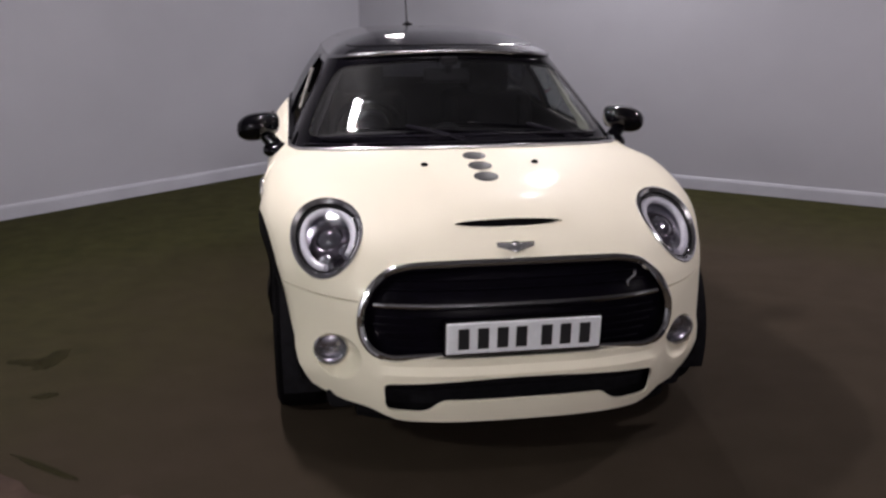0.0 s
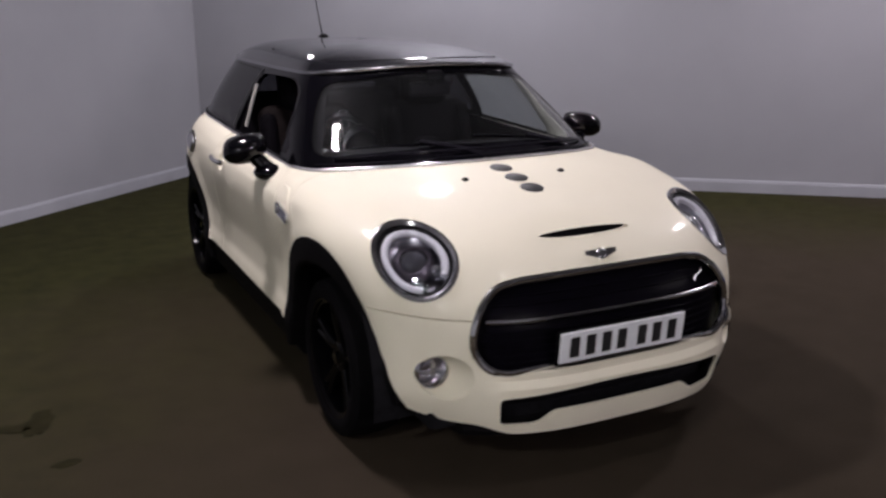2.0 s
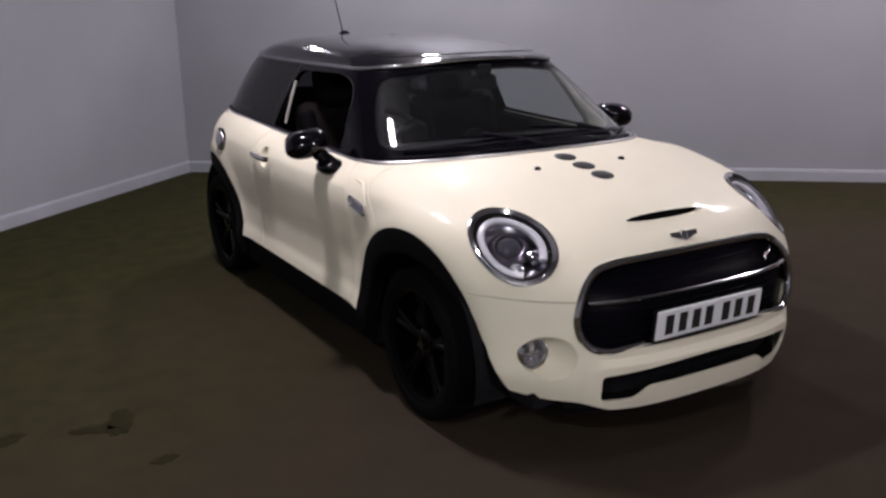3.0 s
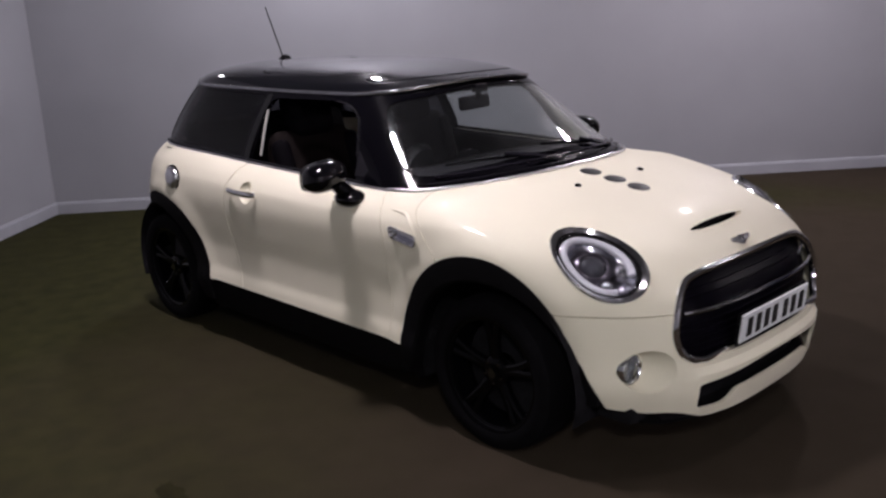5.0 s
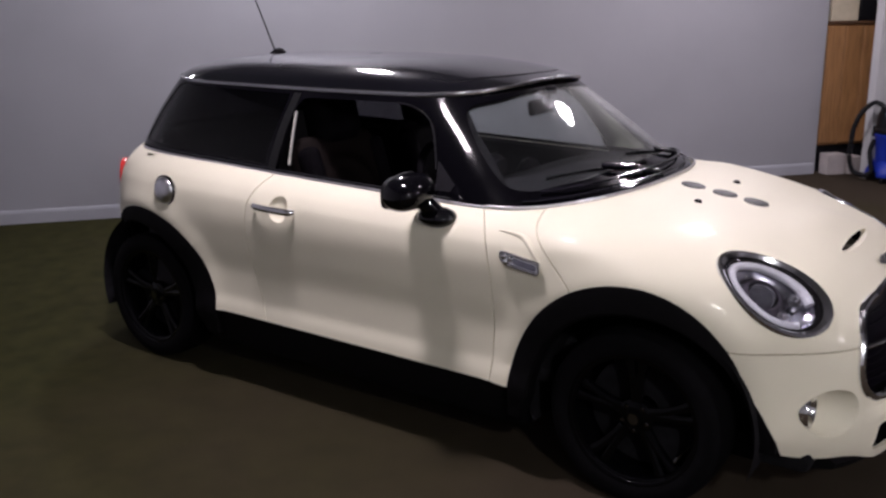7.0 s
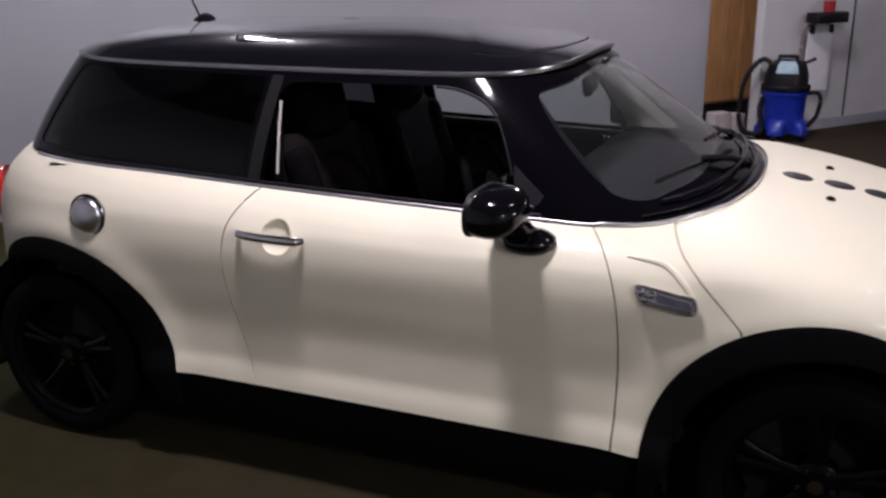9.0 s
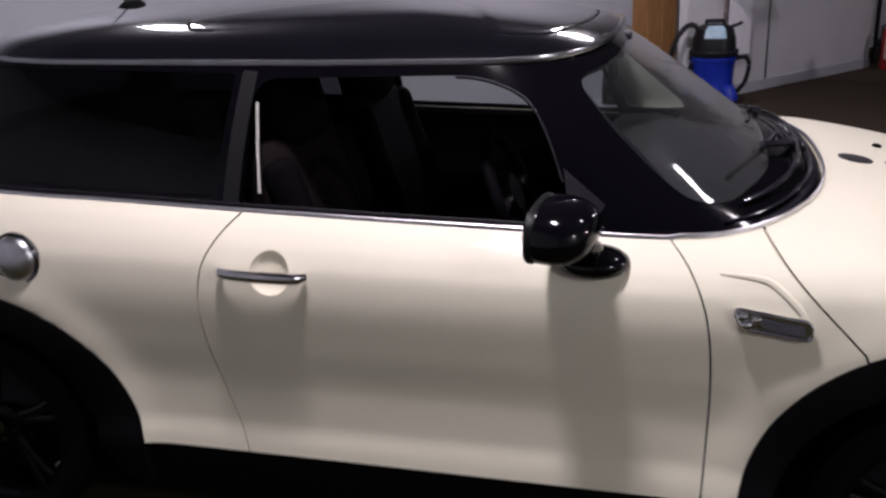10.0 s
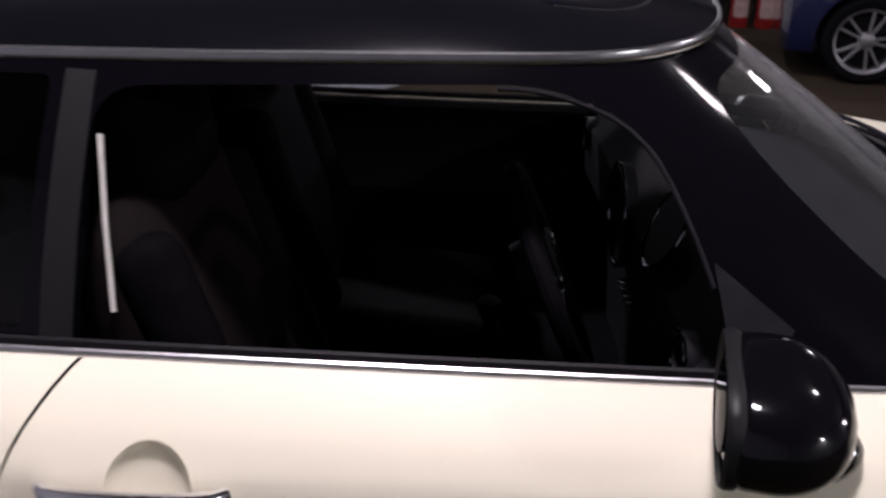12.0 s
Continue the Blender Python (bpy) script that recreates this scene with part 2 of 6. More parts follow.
TAIL = mat("orange_tail_lens", (0.55, 0.06, 0.02), 0.2, coat=1.0, noise_scale=25, amount=0.15)
CABLE = mat("dull_pink_grey_cable", (0.16, 0.12, 0.12), 0.6, noise_scale=30, amount=0.2)
CEIL = mat("ceiling_paint", (0.16, 0.16, 0.17), 0.9, noise_scale=1.0, amount=0.08)
TUBE = glow_mat("lamp_diffuser", (1.0, 0.92, 0.98), 45.0)
DIM_TUBE = glow_mat("dim_lamp_diffuser", (0.95, 0.93, 1.0), 25.0)


# ---------- mesh helpers ----------
def finish(ob, smooth=True, angle=35):
    me = ob.data
    if smooth:
        me.polygons.foreach_set("use_smooth", [True] * len(me.polygons))
        me.set_sharp_from_angle(angle=radians(angle))
    return ob


def part(name, bm, material, parent=None, label="", smooth=True, angle=35):
    """One bmesh as one mesh object, under a thing or a part if given."""
    bmesh.ops.recalc_face_normals(bm, faces=bm.faces)
    me = bpy.data.meshes.new(name)
    bm.to_mesh(me)
    bm.free()
    me.materials.append(material)
    ob = new(name, me)
    ob.parent = parent
    finish(ob, smooth, angle)
    if label:
        tagged(ob, label)
    return ob


def empty(name, label, category, group="", m=None):
    ob = new(name)
    ob.empty_display_size = 0.1
    if m is not None:
        ob.matrix_basis = m
    return tagged(ob, label, category, group)


def box(bm, cx, cy, cz, sx, sy, sz, bevel=0.0, seg=2, m=None):
    r = bmesh.ops.create_cube(bm, size=1)
    vs = r["verts"]
    bmesh.ops.scale(bm, vec=(sx, sy, sz), verts=vs)
    if bevel:
        es = list({e for v in vs for e in v.link_edges})
        g = bmesh.ops.bevel(bm, geom=es, offset=bevel, segments=seg, profile=0.5, affect="EDGES")
        vs = list({v for f in g["faces"] for v in f.verts} | {v for v in vs if v.is_valid})
    bmesh.ops.translate(bm, vec=(cx, cy, cz), verts=vs)
    if m is not None:
        bmesh.ops.transform(bm, matrix=m, verts=vs)
    return vs


def lathe(bm, prof, n=48, m=Matrix(), close=False):
    """Turn a profile of (radius, height) round the local z axis."""
    rings = []
    for r, h in prof:
        rings.append([bm.verts.new(m @ Vector((r * math.cos(2 * math.pi * i / n), r * math.sin(2 * math.pi * i / n), h))) for i in range(n)])
    for a, b in zip(rings, rings[1:] + ([rings[0]] if close else [])):
        for i in range(n):
            bm.faces.new((a[i], a[(i + 1) % n], b[(i + 1) % n], b[i]))
    if not close:
        for ring in (rings[0], rings[-1]):
            bm.faces.new(ring)
    return rings


def tube(bm, pts, r, n=8, closed=False, flat=1.0, up=Vector((0, 0, 1)), caps=True):
    """A tube along points. flat squeezes it across the second axis."""
    pts = [Vector(p) for p in pts]
    rings = []
    N = len(pts)
    for i, p in enumerate(pts):
        a = pts[(i - 1) % N] if closed or i else p
        b = pts[(i + 1) % N] if closed or i < N - 1 else p
        d = (b - a).normalized()
        s = d.cross(up)
        if s.length < 1e-4:
            s = d.cross(Vector((1, 0, 0)))
        s.normalize()
        u = s.cross(d).normalized()
        rr = r(i / max(1, N - 1)) if callable(r) else r
        rings.append([bm.verts.new(p + s * (rr * math.cos(2 * math.pi * k / n)) * flat + u * (rr * math.sin(2 * math.pi * k / n))) for k in range(n)])
    seq = list(zip(rings, rings[1:]))
    if closed:
        seq.append((rings[-1], rings[0]))
    for a, b in seq:
        for k in range(n):
            bm.faces.new((a[k], a[(k + 1) % n], b[(k + 1) % n], b[k]))
    if not closed and caps:
        bm.faces.new(rings[0][::-1])
        bm.faces.new(rings[-1])


def prism(name, poly, axis, lo, hi, m=Matrix()):
    """A closed prism from a polygon in the other two axes, from lo to hi along axis."""
    bm = bmesh.new()
    ends = []
    for w in (lo, hi):
        ring = []
        for a, b in poly:
            p = {"x": (w, a, b), "y": (a, w, b), "z": (a, b, w)}[axis]
            ring.append(bm.verts.new(m @ Vector(p)))
        ends.append(ring)
    bm.faces.new(ends[0])
    bm.faces.new(ends[1][::-1])
    n = len(poly)
    for i in range(n):
        bm.faces.new((ends[0][i], ends[1][i], ends[1][(i + 1) % n], ends[0][(i + 1) % n]))
    return part(name, bm, DARK, smooth=False)


def evaluated(ob):
    bpy.context.view_layer.update()
    dg = bpy.context.evaluated_depsgraph_get()
    return bpy.data.meshes.new_from_object(ob.evaluated_get(dg))


def boolean(ob, cutter, op="DIFFERENCE"):
    md = ob.modifiers.new("b", "BOOLEAN")
    md.object, md.operation, md.solver = cutter, op, "EXACT"
    me = evaluated(ob)
    ob.modifiers.clear()
    ob.data = me
    return ob


def bake(ob, material, angle=35):
    me = ob.data
    me.materials.clear()
    me.materials.append(material)
    me.polygons.foreach_set("material_index", [0] * len(me.polygons))
    return finish(ob, True, angle)


def copy_mesh(ob, name):
    c = new(name, ob.data.copy())
    c.matrix_basis = ob.matrix_basis.copy()
    return c


def drop(*obs):
    for o in obs:
        bpy.data.objects.remove(o)


def split_loose(ob):
    """Each connected piece of a mesh as an object of its own, the largest first. The mesh given is used up."""
    bm = bmesh.new()
    bm.from_mesh(ob.data)
    bm.verts.ensure_lookup_table()
    seen, groups = set(), []
    for v in bm.verts:
        if v.index in seen:
            continue
        stack, grp = [v], []
        seen.add(v.index)
        while stack:
            u = stack.pop()
            grp.append(u.index)
            for e in u.link_edges:
                w = e.other_vert(u)
                if w.index not in seen:
                    seen.add(w.index)
                    stack.append(w)
        groups.append(grp)
    groups = sorted((g for g in groups if len(g) > 20), key=len, reverse=True)
    out = []
    for g in groups:
        keep = set(g)
        b2 = bm.copy()
        bmesh.ops.delete(b2, geom=[v for v in b2.verts if v.index not in keep], context="VERTS")
        me = bpy.data.meshes.new("piece")
        b2.to_mesh(me)
        b2.free()
        for m in ob.data.materials:
            me.materials.append(m)
        o = new("piece", me)
        finish(o)
        out.append(o)
    bm.free()
    drop(ob)
    return out


def under(ob, parent, name, label=""):
    ob.parent = parent
    ob.name = name
    ob.data.name = name
    if label:
        tagged(ob, label)
    return ob


def rounded(poly, r, seg=6):
    """A polygon with its corners rounded."""
    out = []
    n = len(poly)
    for i in range(n):
        p, a, b = Vector(poly[i]), Vector(poly[i - 1]), Vector(poly[(i + 1) % n])
        rr = r[i] if isinstance(r, (list, tuple)) else r
        u, v = (a - p), (b - p)
        k = min(rr, u.length * 0.49, v.length * 0.49)
        s, e = p + u.normalized() * k, p + v.normalized() * k
        for j in range(seg + 1):
            t = j / seg
            q = s * (1 - t) ** 2 + p * 2 * t * (1 - t) + e * t * t
            out.append((q.x, q.y))
    return out


def curve_of(pairs):
    """A smooth monotone curve through (t, value) pairs."""
    t, v = np.array([p[0] for p in pairs], float), np.array([p[1] for p in pairs], float)
    h, d = np.diff(t), np.diff(v) / np.diff(t)
    s = np.zeros(len(t))
    s[0], s[-1] = d[0], d[-1]
    for i in range(1, len(t) - 1):
        if d[i - 1] * d[i] > 0:
            w1, w2 = 2 * h[i] + h[i - 1], h[i] + 2 * h[i - 1]
            s[i] = (w1 + w2) / (w1 / d[i - 1] + w2 / d[i])

    def f(x):
        x = min(max(x, t[0]), t[-1])
        i = min(int(np.searchsorted(t, x, "right")) - 1, len(t) - 2)
        i = max(i, 0)
        u = (x - t[i]) / h[i]
        return float((1 + 2 * u) * (1 - u) ** 2 * v[i] + u * (1 - u) ** 2 * h[i] * s[i] + u * u * (3 - 2 * u) * v[i + 1] + u * u * (u - 1) * h[i] * s[i + 1])
    return f


# ---------- the room ----------
CORNER = Vector((-0.03, 5.02, 0))
BACK = Vector((0.762, -0.648, 0)).normalized()
LEFT = Vector((-0.742, -0.670, 0)).normalized()
HEIGHT = 3.7


def wall(name, a, b, thick, h, material, out):
    """An upright wall from a to b, with its thickness on the side out."""
    bm = bmesh.new()
    o = out.normalized() * thick
    low = [a, b, b + o, a + o]
    vs = [[bm.verts.new((p.x, p.y, z)) for p in low] for z in (-0.1, h)]
    bm.faces.new(vs[0][::-1])
    bm.faces.new(vs[1])
    for i in range(4):
        bm.faces.new((vs[0][i], vs[0][(i + 1) % 4], vs[1][(i + 1) % 4], vs[1][i]))
    return part(name, bm, material, smooth=False)


def room():
    bm = bmesh.new()
    bmesh.ops.create_grid(bm, x_segments=8, y_segments=8, size=16)
    fl = part("floor", bm, CARPET, smooth=False)
    tagged(fl, "worn green-brown carpet floor with faint stains", "floor", kind="structure")
    nb, nl = Vector((0.648, 0.762, 0)), Vector((-0.670, 0.742, 0))
    back_end = CORNER + BACK * 8.0
    left_end = CORNER + LEFT * 9.0
    w = wall("wall_back", CORNER - BACK * 0.0, back_end, 0.12, HEIGHT, WALL, nb)
    tagged(w, "plain pale grey painted board wall", "wall", kind="structure")
    w = wall("wall_left", CORNER + nb * 0.0, left_end, 0.12, HEIGHT, WALL, nl)
    tagged(w, "plain pale grey painted board wall meeting the corner", "wall", kind="structure")
    # closing walls behind the camera and far off
    far = CORNER + BACK * 15.5
    pa, pb = Vector((6.02, -0.660, 0)), Vector((8.40, -2.65, 0))
    w = wall("wall_panel", pa, pb, 0.10, HEIGHT, SHUTTER, nb)
    tagged(w, "white painted partition with an upright joint", "wall", kind="structure")
    w = wall("wall_return", pb + nb * 0.10, pb + nb * 0.75, 0.08, HEIGHT, SHUTTER, -BACK)
    tagged(w, "white partition end turning back into the bay", "wall", kind="structure")
    w = wall("wall_far", back_end + nb * 0.40, far + nb * 0.55, 0.12, HEIGHT, SHUTTER, nb)
    tagged(w, "dim white wall of the bay behind", "wall", kind="structure")
    q = pa.lerp(pb, 0.39) - nb * 0.004
    w = wall("panel_joint", q, q + BACK * 0.022, 0.008, 2.6, TRIM_DARK, nb)
    tagged(w, "dark upright joint between white panels", "trim", kind="structure")
    q = wall("panel_skirting", pa - nb * 0.02, pb - nb * 0.02, 0.018, 0.10, SKIRT, nb)
    tagged(q, "pale skirting at the partition foot", "skirting", kind="structure")
    side = far - nb * 12
    w = wall("wall_right", far + nb * 0.55, side, 0.12, HEIGHT, SHUTTER, BACK)
    tagged(w, "plain dim wall closing the workshop", "wall", kind="structure")
    w = wall("wall_rear", left_end, side, 0.12, HEIGHT, WALL, -nb)
    tagged(w, "plain grey wall behind the filming side", "wall", kind="structure")
    bm = bmesh.new()
    box(bm, 2, -1, HEIGHT + 0.06, 34, 34, 0.12)
    c = part("ceiling", bm, CEIL, smooth=False)
    tagged(c, "plain dark grey workshop ceiling", "ceiling", kind="structure")
    # skirting boards
    for nm, d, ln, nn in (("skirting_back", BACK, 7.98, -nb), ("skirting_left", LEFT, 9.0, -nl)):
        bm = bmesh.new()
        a, b = CORNER + nn * 0.0, CORNER + d * ln
        prof = [(0.0, 0.0), (0.018, 0.0), (0.018, 0.085), (0.012, 0.105), (0.0, 0.11)]
        rings = [[bm.verts.new((p.x + nn.x * q, p.y + nn.y * q, z)) for q, z in prof] for p in (a, b)]
        for i in range(5):
            bm.faces.new((rings[0][i], rings[0][(i + 1) % 5], rings[1][(i + 1) % 5], rings[1][i]))
        bm.faces.new(rings[0])
        bm.faces.new(rings[1][::-1])
        s = part(nm, bm, SKIRT, smooth=False)
        tagged(s, "pale painted skirting board along the wall foot", "skirting", kind="structure")


room()


# ---------- ceiling lamps ----------
def ceiling_lamp(x, y, rz, power, tint, z=HEIGHT - 0.22, length=0.36, width=0.21):
    th = empty("ceiling_lamp", "bright rectangular ceiling light with a metal tray", "ceiling light", "ceiling lights", pose(x, y, z, 0, 0, rz))
    bm = bmesh.new()
    box(bm, 0, 0, 0.085, length - 0.10, width - 0.08, 0.05, 0.01)
    part("tray", bm, SHUTTER, th)
    bm = bmesh.new()
    box(bm, 0, 0, 0.022, length, width, 0.075, 0.012)
    part("diffuser", bm, TUBE, th)
    for sx in (-1, 1):
        bm = bmesh.new()
        box(bm, sx * length * 0.25, 0, 0.105 + (HEIGHT - z - 0.105) / 2, 0.02, 0.02, HEIGHT - z - 0.105)
        part("hanger", bm, SHUTTER, th)
    ld = bpy.data.lights.new("lamp_light", "AREA")
    ld.shape, ld.size, ld.size_y, ld.energy, ld.color = "RECTANGLE", length, width, power, tint
    lo = new("lamp_light", ld)
    lo.matrix_basis = pose(x, y, z - 0.03, 0, 0, rz)
    lo.visible_camera = True
    return th


PINK, COOL, GREENISH = (0.985, 0.905, 0.99), (0.94, 0.91, 1.0), (0.96, 0.965, 0.94)
# fourth and fifth are unseen fill lamps, added to brighten flank and far bay
for lx, ly, lp, lt, lz in ((-1.25, 0.02, 54, PINK, 3.48), (1.5, 2.4, 36, COOL, 3.48), (3.9, -0.45, 48, PINK, 3.48), (-3.7, -4.0, 60, GREENISH, 2.75), (6.2, -5.5, 22, PINK, 3.48)):
    ceiling_lamp(lx, ly, 50, lp, lt, lz)
ceiling_lamp(0.2, -2.5, 50, 3, PINK, length=0.24, width=0.14)


def fill_lamp(x, y, z, aim, power, tint):
    """Added fill light, unseen, on a stand, aimed down the room at the cars."""
    th = empty("fill_light", "added fill light in a black housing on a tall stand", "floodlight", "", pose(x, y, 0))
    head = look((0, 0, z), Vector(aim) - Vector((x, y, 0)))
    bm = bmesh.new()
    box(bm, 0, 0, 0.06, 0.46, 0.30, 0.09, 0.02, 2, head)
    part("housing", bm, VAC_BLACK, th)
    bm = bmesh.new()
    box(bm, 0, 0, 0.008, 0.42, 0.26, 0.012, 0.002, 1, head)
    part("diffuser", bm, TUBE, th)
    bm = bmesh.new()
    lathe(bm, [(0.02, 0.02), (0.02, z - 0.05)], 14, Matrix.Translation((head @ Vector((0, 0, 0.13))).to_2d().to_3d()))
    part("pole", bm, VAC_BLACK, th)
    bm = bmesh.new()
    lathe(bm, [(0.24, 0.0), (0.24, 0.02), (0.05, 0.04)], 28, Matrix.Translation((head @ Vector((0, 0, 0.13))).to_2d().to_3d()))
    part("base", bm, VAC_BLACK, th)
    ld = bpy.data.lights.new("fill_beam", "AREA")
    ld.shape, ld.size, ld.size_y, ld.energy, ld.color = "RECTANGLE", 0.40, 0.24, power, tint
    lo = new("fill_beam", ld)
    lo.matrix_basis = Matrix.Translation((x, y, 0)) @ head @ Matrix.Translation((0, 0, -0.01))


# brightens the nose; no source is known at this spot
fill_lamp(0.3, -8.8, 2.45, (0, -1.5, 0.7), 50, PINK)


def pendant_lamp(x, y, z):
    """A small dim lamp on a rod near the corner of the room."""
    th = empty("pendant_lamp", "small dim hanging lamp with a metal cap", "pendant lamp", "", pose(x, y, z, 0, 0, 50))
    bm = bmesh.new()
    box(bm, 0, 0, 0, 0.20, 0.12, 0.05, 0.01)
    part("diffuser", bm, DIM_TUBE, th)
    bm = bmesh.new()
    box(bm, 0, 0, 0.035, 0.16, 0.08, 0.02, 0.004)
    part("cap", bm, SHUTTER, th)
    bm = bmesh.new()
    tube(bm, [(0, 0, 0.045), (0, 0, HEIGHT - z)], 0.008, 8)
    part("rod", bm, SHUTTER, th)


pendant_lamp(0.15, 3.65, 2.62)


# ---------- the cream hatchback: shape functions ----------
# Car space: nose towards -y, its right side towards -x, z up from the ground.
AX_F, AX_R = -1.215, 1.28
HEADLAMP = (0.624, -1.583, 0.768)
HL_N = Vector((0.32, -0.593, 0.739)).normalized()
HL_L = Vector((0.214, 0.805, 0.554)).normalized()
XS = curve_of([(0.15, 0.78), (0.25, 0.825), (0.335, 0.852), (0.37, 0.848), (0.43, 0.836), (0.52, 0.835), (0.66, 0.850), (0.78, 0.860), (0.85, 0.853), (0.90, 0.830), (0.94, 0.795), (0.975, 0.752)])
YF = curve_of([(0.15, -1.90), (0.22, -1.93), (0.33, -1.945), (0.45, -1.95), (0.56, -1.94), (0.64, -1.905), (0.70, -1.855), (0.757, -1.79), (0.80, -1.72), (0.84, -1.62), (0.88, -1.49), (0.91, -1.37), (0.935, -1.24), (0.955, -1.11), (0.975, -0.985)])
Y0 = curve_of([(0.15, -0.90), (0.78, -0.90), (0.90, -0.75), (0.975, -0.52)])
YR = curve_of([(0.15, 1.80), (0.30, 1.86), (0.50, 1.88), (0.75, 1.86), (0.90, 1.80), (0.975, 1.72)])
NX = curve_of([(0.15, 3.0), (0.6, 3.1), (0.8, 2.9), (0.975, 2.4)])
DZ = curve_of([(-2, 0.0), (-1.02, 0.0), (-0.85, -0.018), (-0.70, -0.030), (-0.55, -0.028), (-0.2, -0.019), (0.46, 0.003), (0.9, 0.021), (1.4, 0.032), (1.9, 0.032)])
BOT = curve_of([(-2.0, 0.196), (-1.88, 0.198), (-1.84, 0.226), (-1.76, 0.238), (-1.66, 0.265), (-1.58, 0.330), (-0.70, 0.338), (0.78, 0.346), (1.55, 0.346), (1.75, 0.28), (1.9, 0.26)])


def plan(z, nf=44, ns=60, nr=30):
    """Half of the body's outline seen from above at height z, from the nose's middle round to the tail's middle."""
    xs, yf, y0, yr, n = XS(z), YF(z), Y0(z), YR(z), NX(z)
    mm = 3.0 if z < 0.85 else 3.0 - (z - 0.85) / 0.125 * 0.6
    fi = np.linspace(0, math.pi / 2, 400)
    fx, fy = xs * np.sin(fi) ** (2 / n), y0 + (yf - y0) * np.cos(fi) ** (2 / mm)
    s = np.r_[0, np.cumsum(np.hypot(np.diff(fx), np.diff(fy)))]
    q = np.linspace(0, s[-1], nf)
    front = np.c_[np.interp(q, s, fx), np.interp(q, s, fy)]
    ys = np.linspace(y0, 0.95, ns)[1:]
    side = np.c_[np.full(len(ys), xs), ys]
    rx, ry = xs * np.cos(fi) ** (2 / 2.8), 0.95 + (yr - 0.95) * np.sin(fi) ** (2 / 2.6)
    s = np.r_[0, np.cumsum(np.hypot(np.diff(rx), np.diff(ry)))]
    q = np.linspace(0, s[-1], nr)[1:]
    rear = np.c_[np.interp(q, s, rx), np.interp(q, s, ry)]
    return np.vstack([front, side, rear])


def bulge(x, y, z):
    """Flared wings over the wheels."""
    k = 0.0
    for yc, zc, r in ((-1.20, 0.318, 0.452), (1.25, 0.318, 0.46)):
        d = math.hypot(y - yc, z - zc) - r
        if z > 0.2:
            k += 0.016 * math.exp(-(max(d, -0.05) / 0.06) ** 2)
    return k * min(1, max(0, (abs(x) - 0.6) / 0.15)) * min(1, max(0, (0.93 - z) / 0.1))


def body_levels():
    return np.concatenate([np.linspace(0.20, 0.62, 18), np.linspace(0.62, 0.86, 16)[1:], np.linspace(0.86, 0.975, 16)[1:]])


def body_grid(inset=0.0, top=None):
    rows = []
    for zl in body_levels():
        row = []
        for x, y in plan(zl):
            zb = BOT(y)
            z = zb + (zl - 0.2) / 0.35 * (0.55 - zb) if zl < 0.55 else zl
            x *= XS(z) / XS(zl)
            z += DZ(y) * min(1, max(0, (zl - 0.75) / 0.2))
            if y < -0.9 and zl > 0.8:
                z += 0.022 * math.exp(-(x / 0.24) ** 4) * math.exp(-((y + 1.60) / 0.13) ** 2)
            # the lower jaw round the intake stands proud of the bumper
            if y < -1.5:
                y -= 0.020 * min(1, max(0, (0.512 - x) / 0.025)) * min(1, max(0, (0.392 - z) / 0.02))
            x += bulge(x, y, z) if x > 0 else 0
            row.append((x, y, z))
        rows.append(row)
    return rows


def shell_from(rows, thick, name):
    """A closed thin shell, both halves, from rows of points on the right-hand (+x) half."""
    bm = bmesh.new()
    grid = []
    for row in rows:
        left = [bm.verts.new((-x, y, z)) for x, y, z in row[1:-1]][::-1]
        mid = bm.verts.new((0, *row[0][1:]))
        end = bm.verts.new((0, *row[-1][1:]))
        right = [bm.verts.new(p) for p in row[1:-1]]
        grid.append([mid] + right + [end] + left)
    n = len(grid[0])
    for a, b in zip(grid, grid[1:]):
        for i in range(n):
            bm.faces.new((a[i], a[(i + 1) % n], b[(i + 1) % n], b[i]))
    ob = part(name, bm, CREAM)
    md = ob.modifiers.new("s", "SOLIDIFY")
    md.thickness, md.offset, md.use_even_offset = thick, -1, False
    me = evaluated(ob)
    ob.modifiers.clear()
    ob.data = me
    return ob


def front_y(x, z):
    """Where the body's skin lies, at the front, for x and z."""
    xs, yf, y0, n = XS(z), YF(z), Y0(z), NX(z)
    mm = 3.0 if z < 0.85 else 3.0 - (z - 0.85) / 0.125 * 0.6
    return y0 + (yf - y0) * max(0.0, 1 - min(1, abs(x) / xs) ** n) ** (1 / mm)


def bonnet_z(x, y):
    """Height of the bonnet at x, y."""
    lo, hi = 0.5, 0.975
    for _ in range(40):
        mid = (lo + hi) / 2
        if front_y(x, mid) < y:
            lo = mid
        else:
            hi = mid
    return lo + 0.022 * math.exp(-(x / 0.24) ** 4) * math.exp(-((y + 1.60) / 0.13) ** 2)


def arc(yc, zc, r, n=64):
    return [(yc + r * math.cos(2 * math.pi * i / n), zc + r * math.sin(2 * math.pi * i / n)) for i in range(n)]


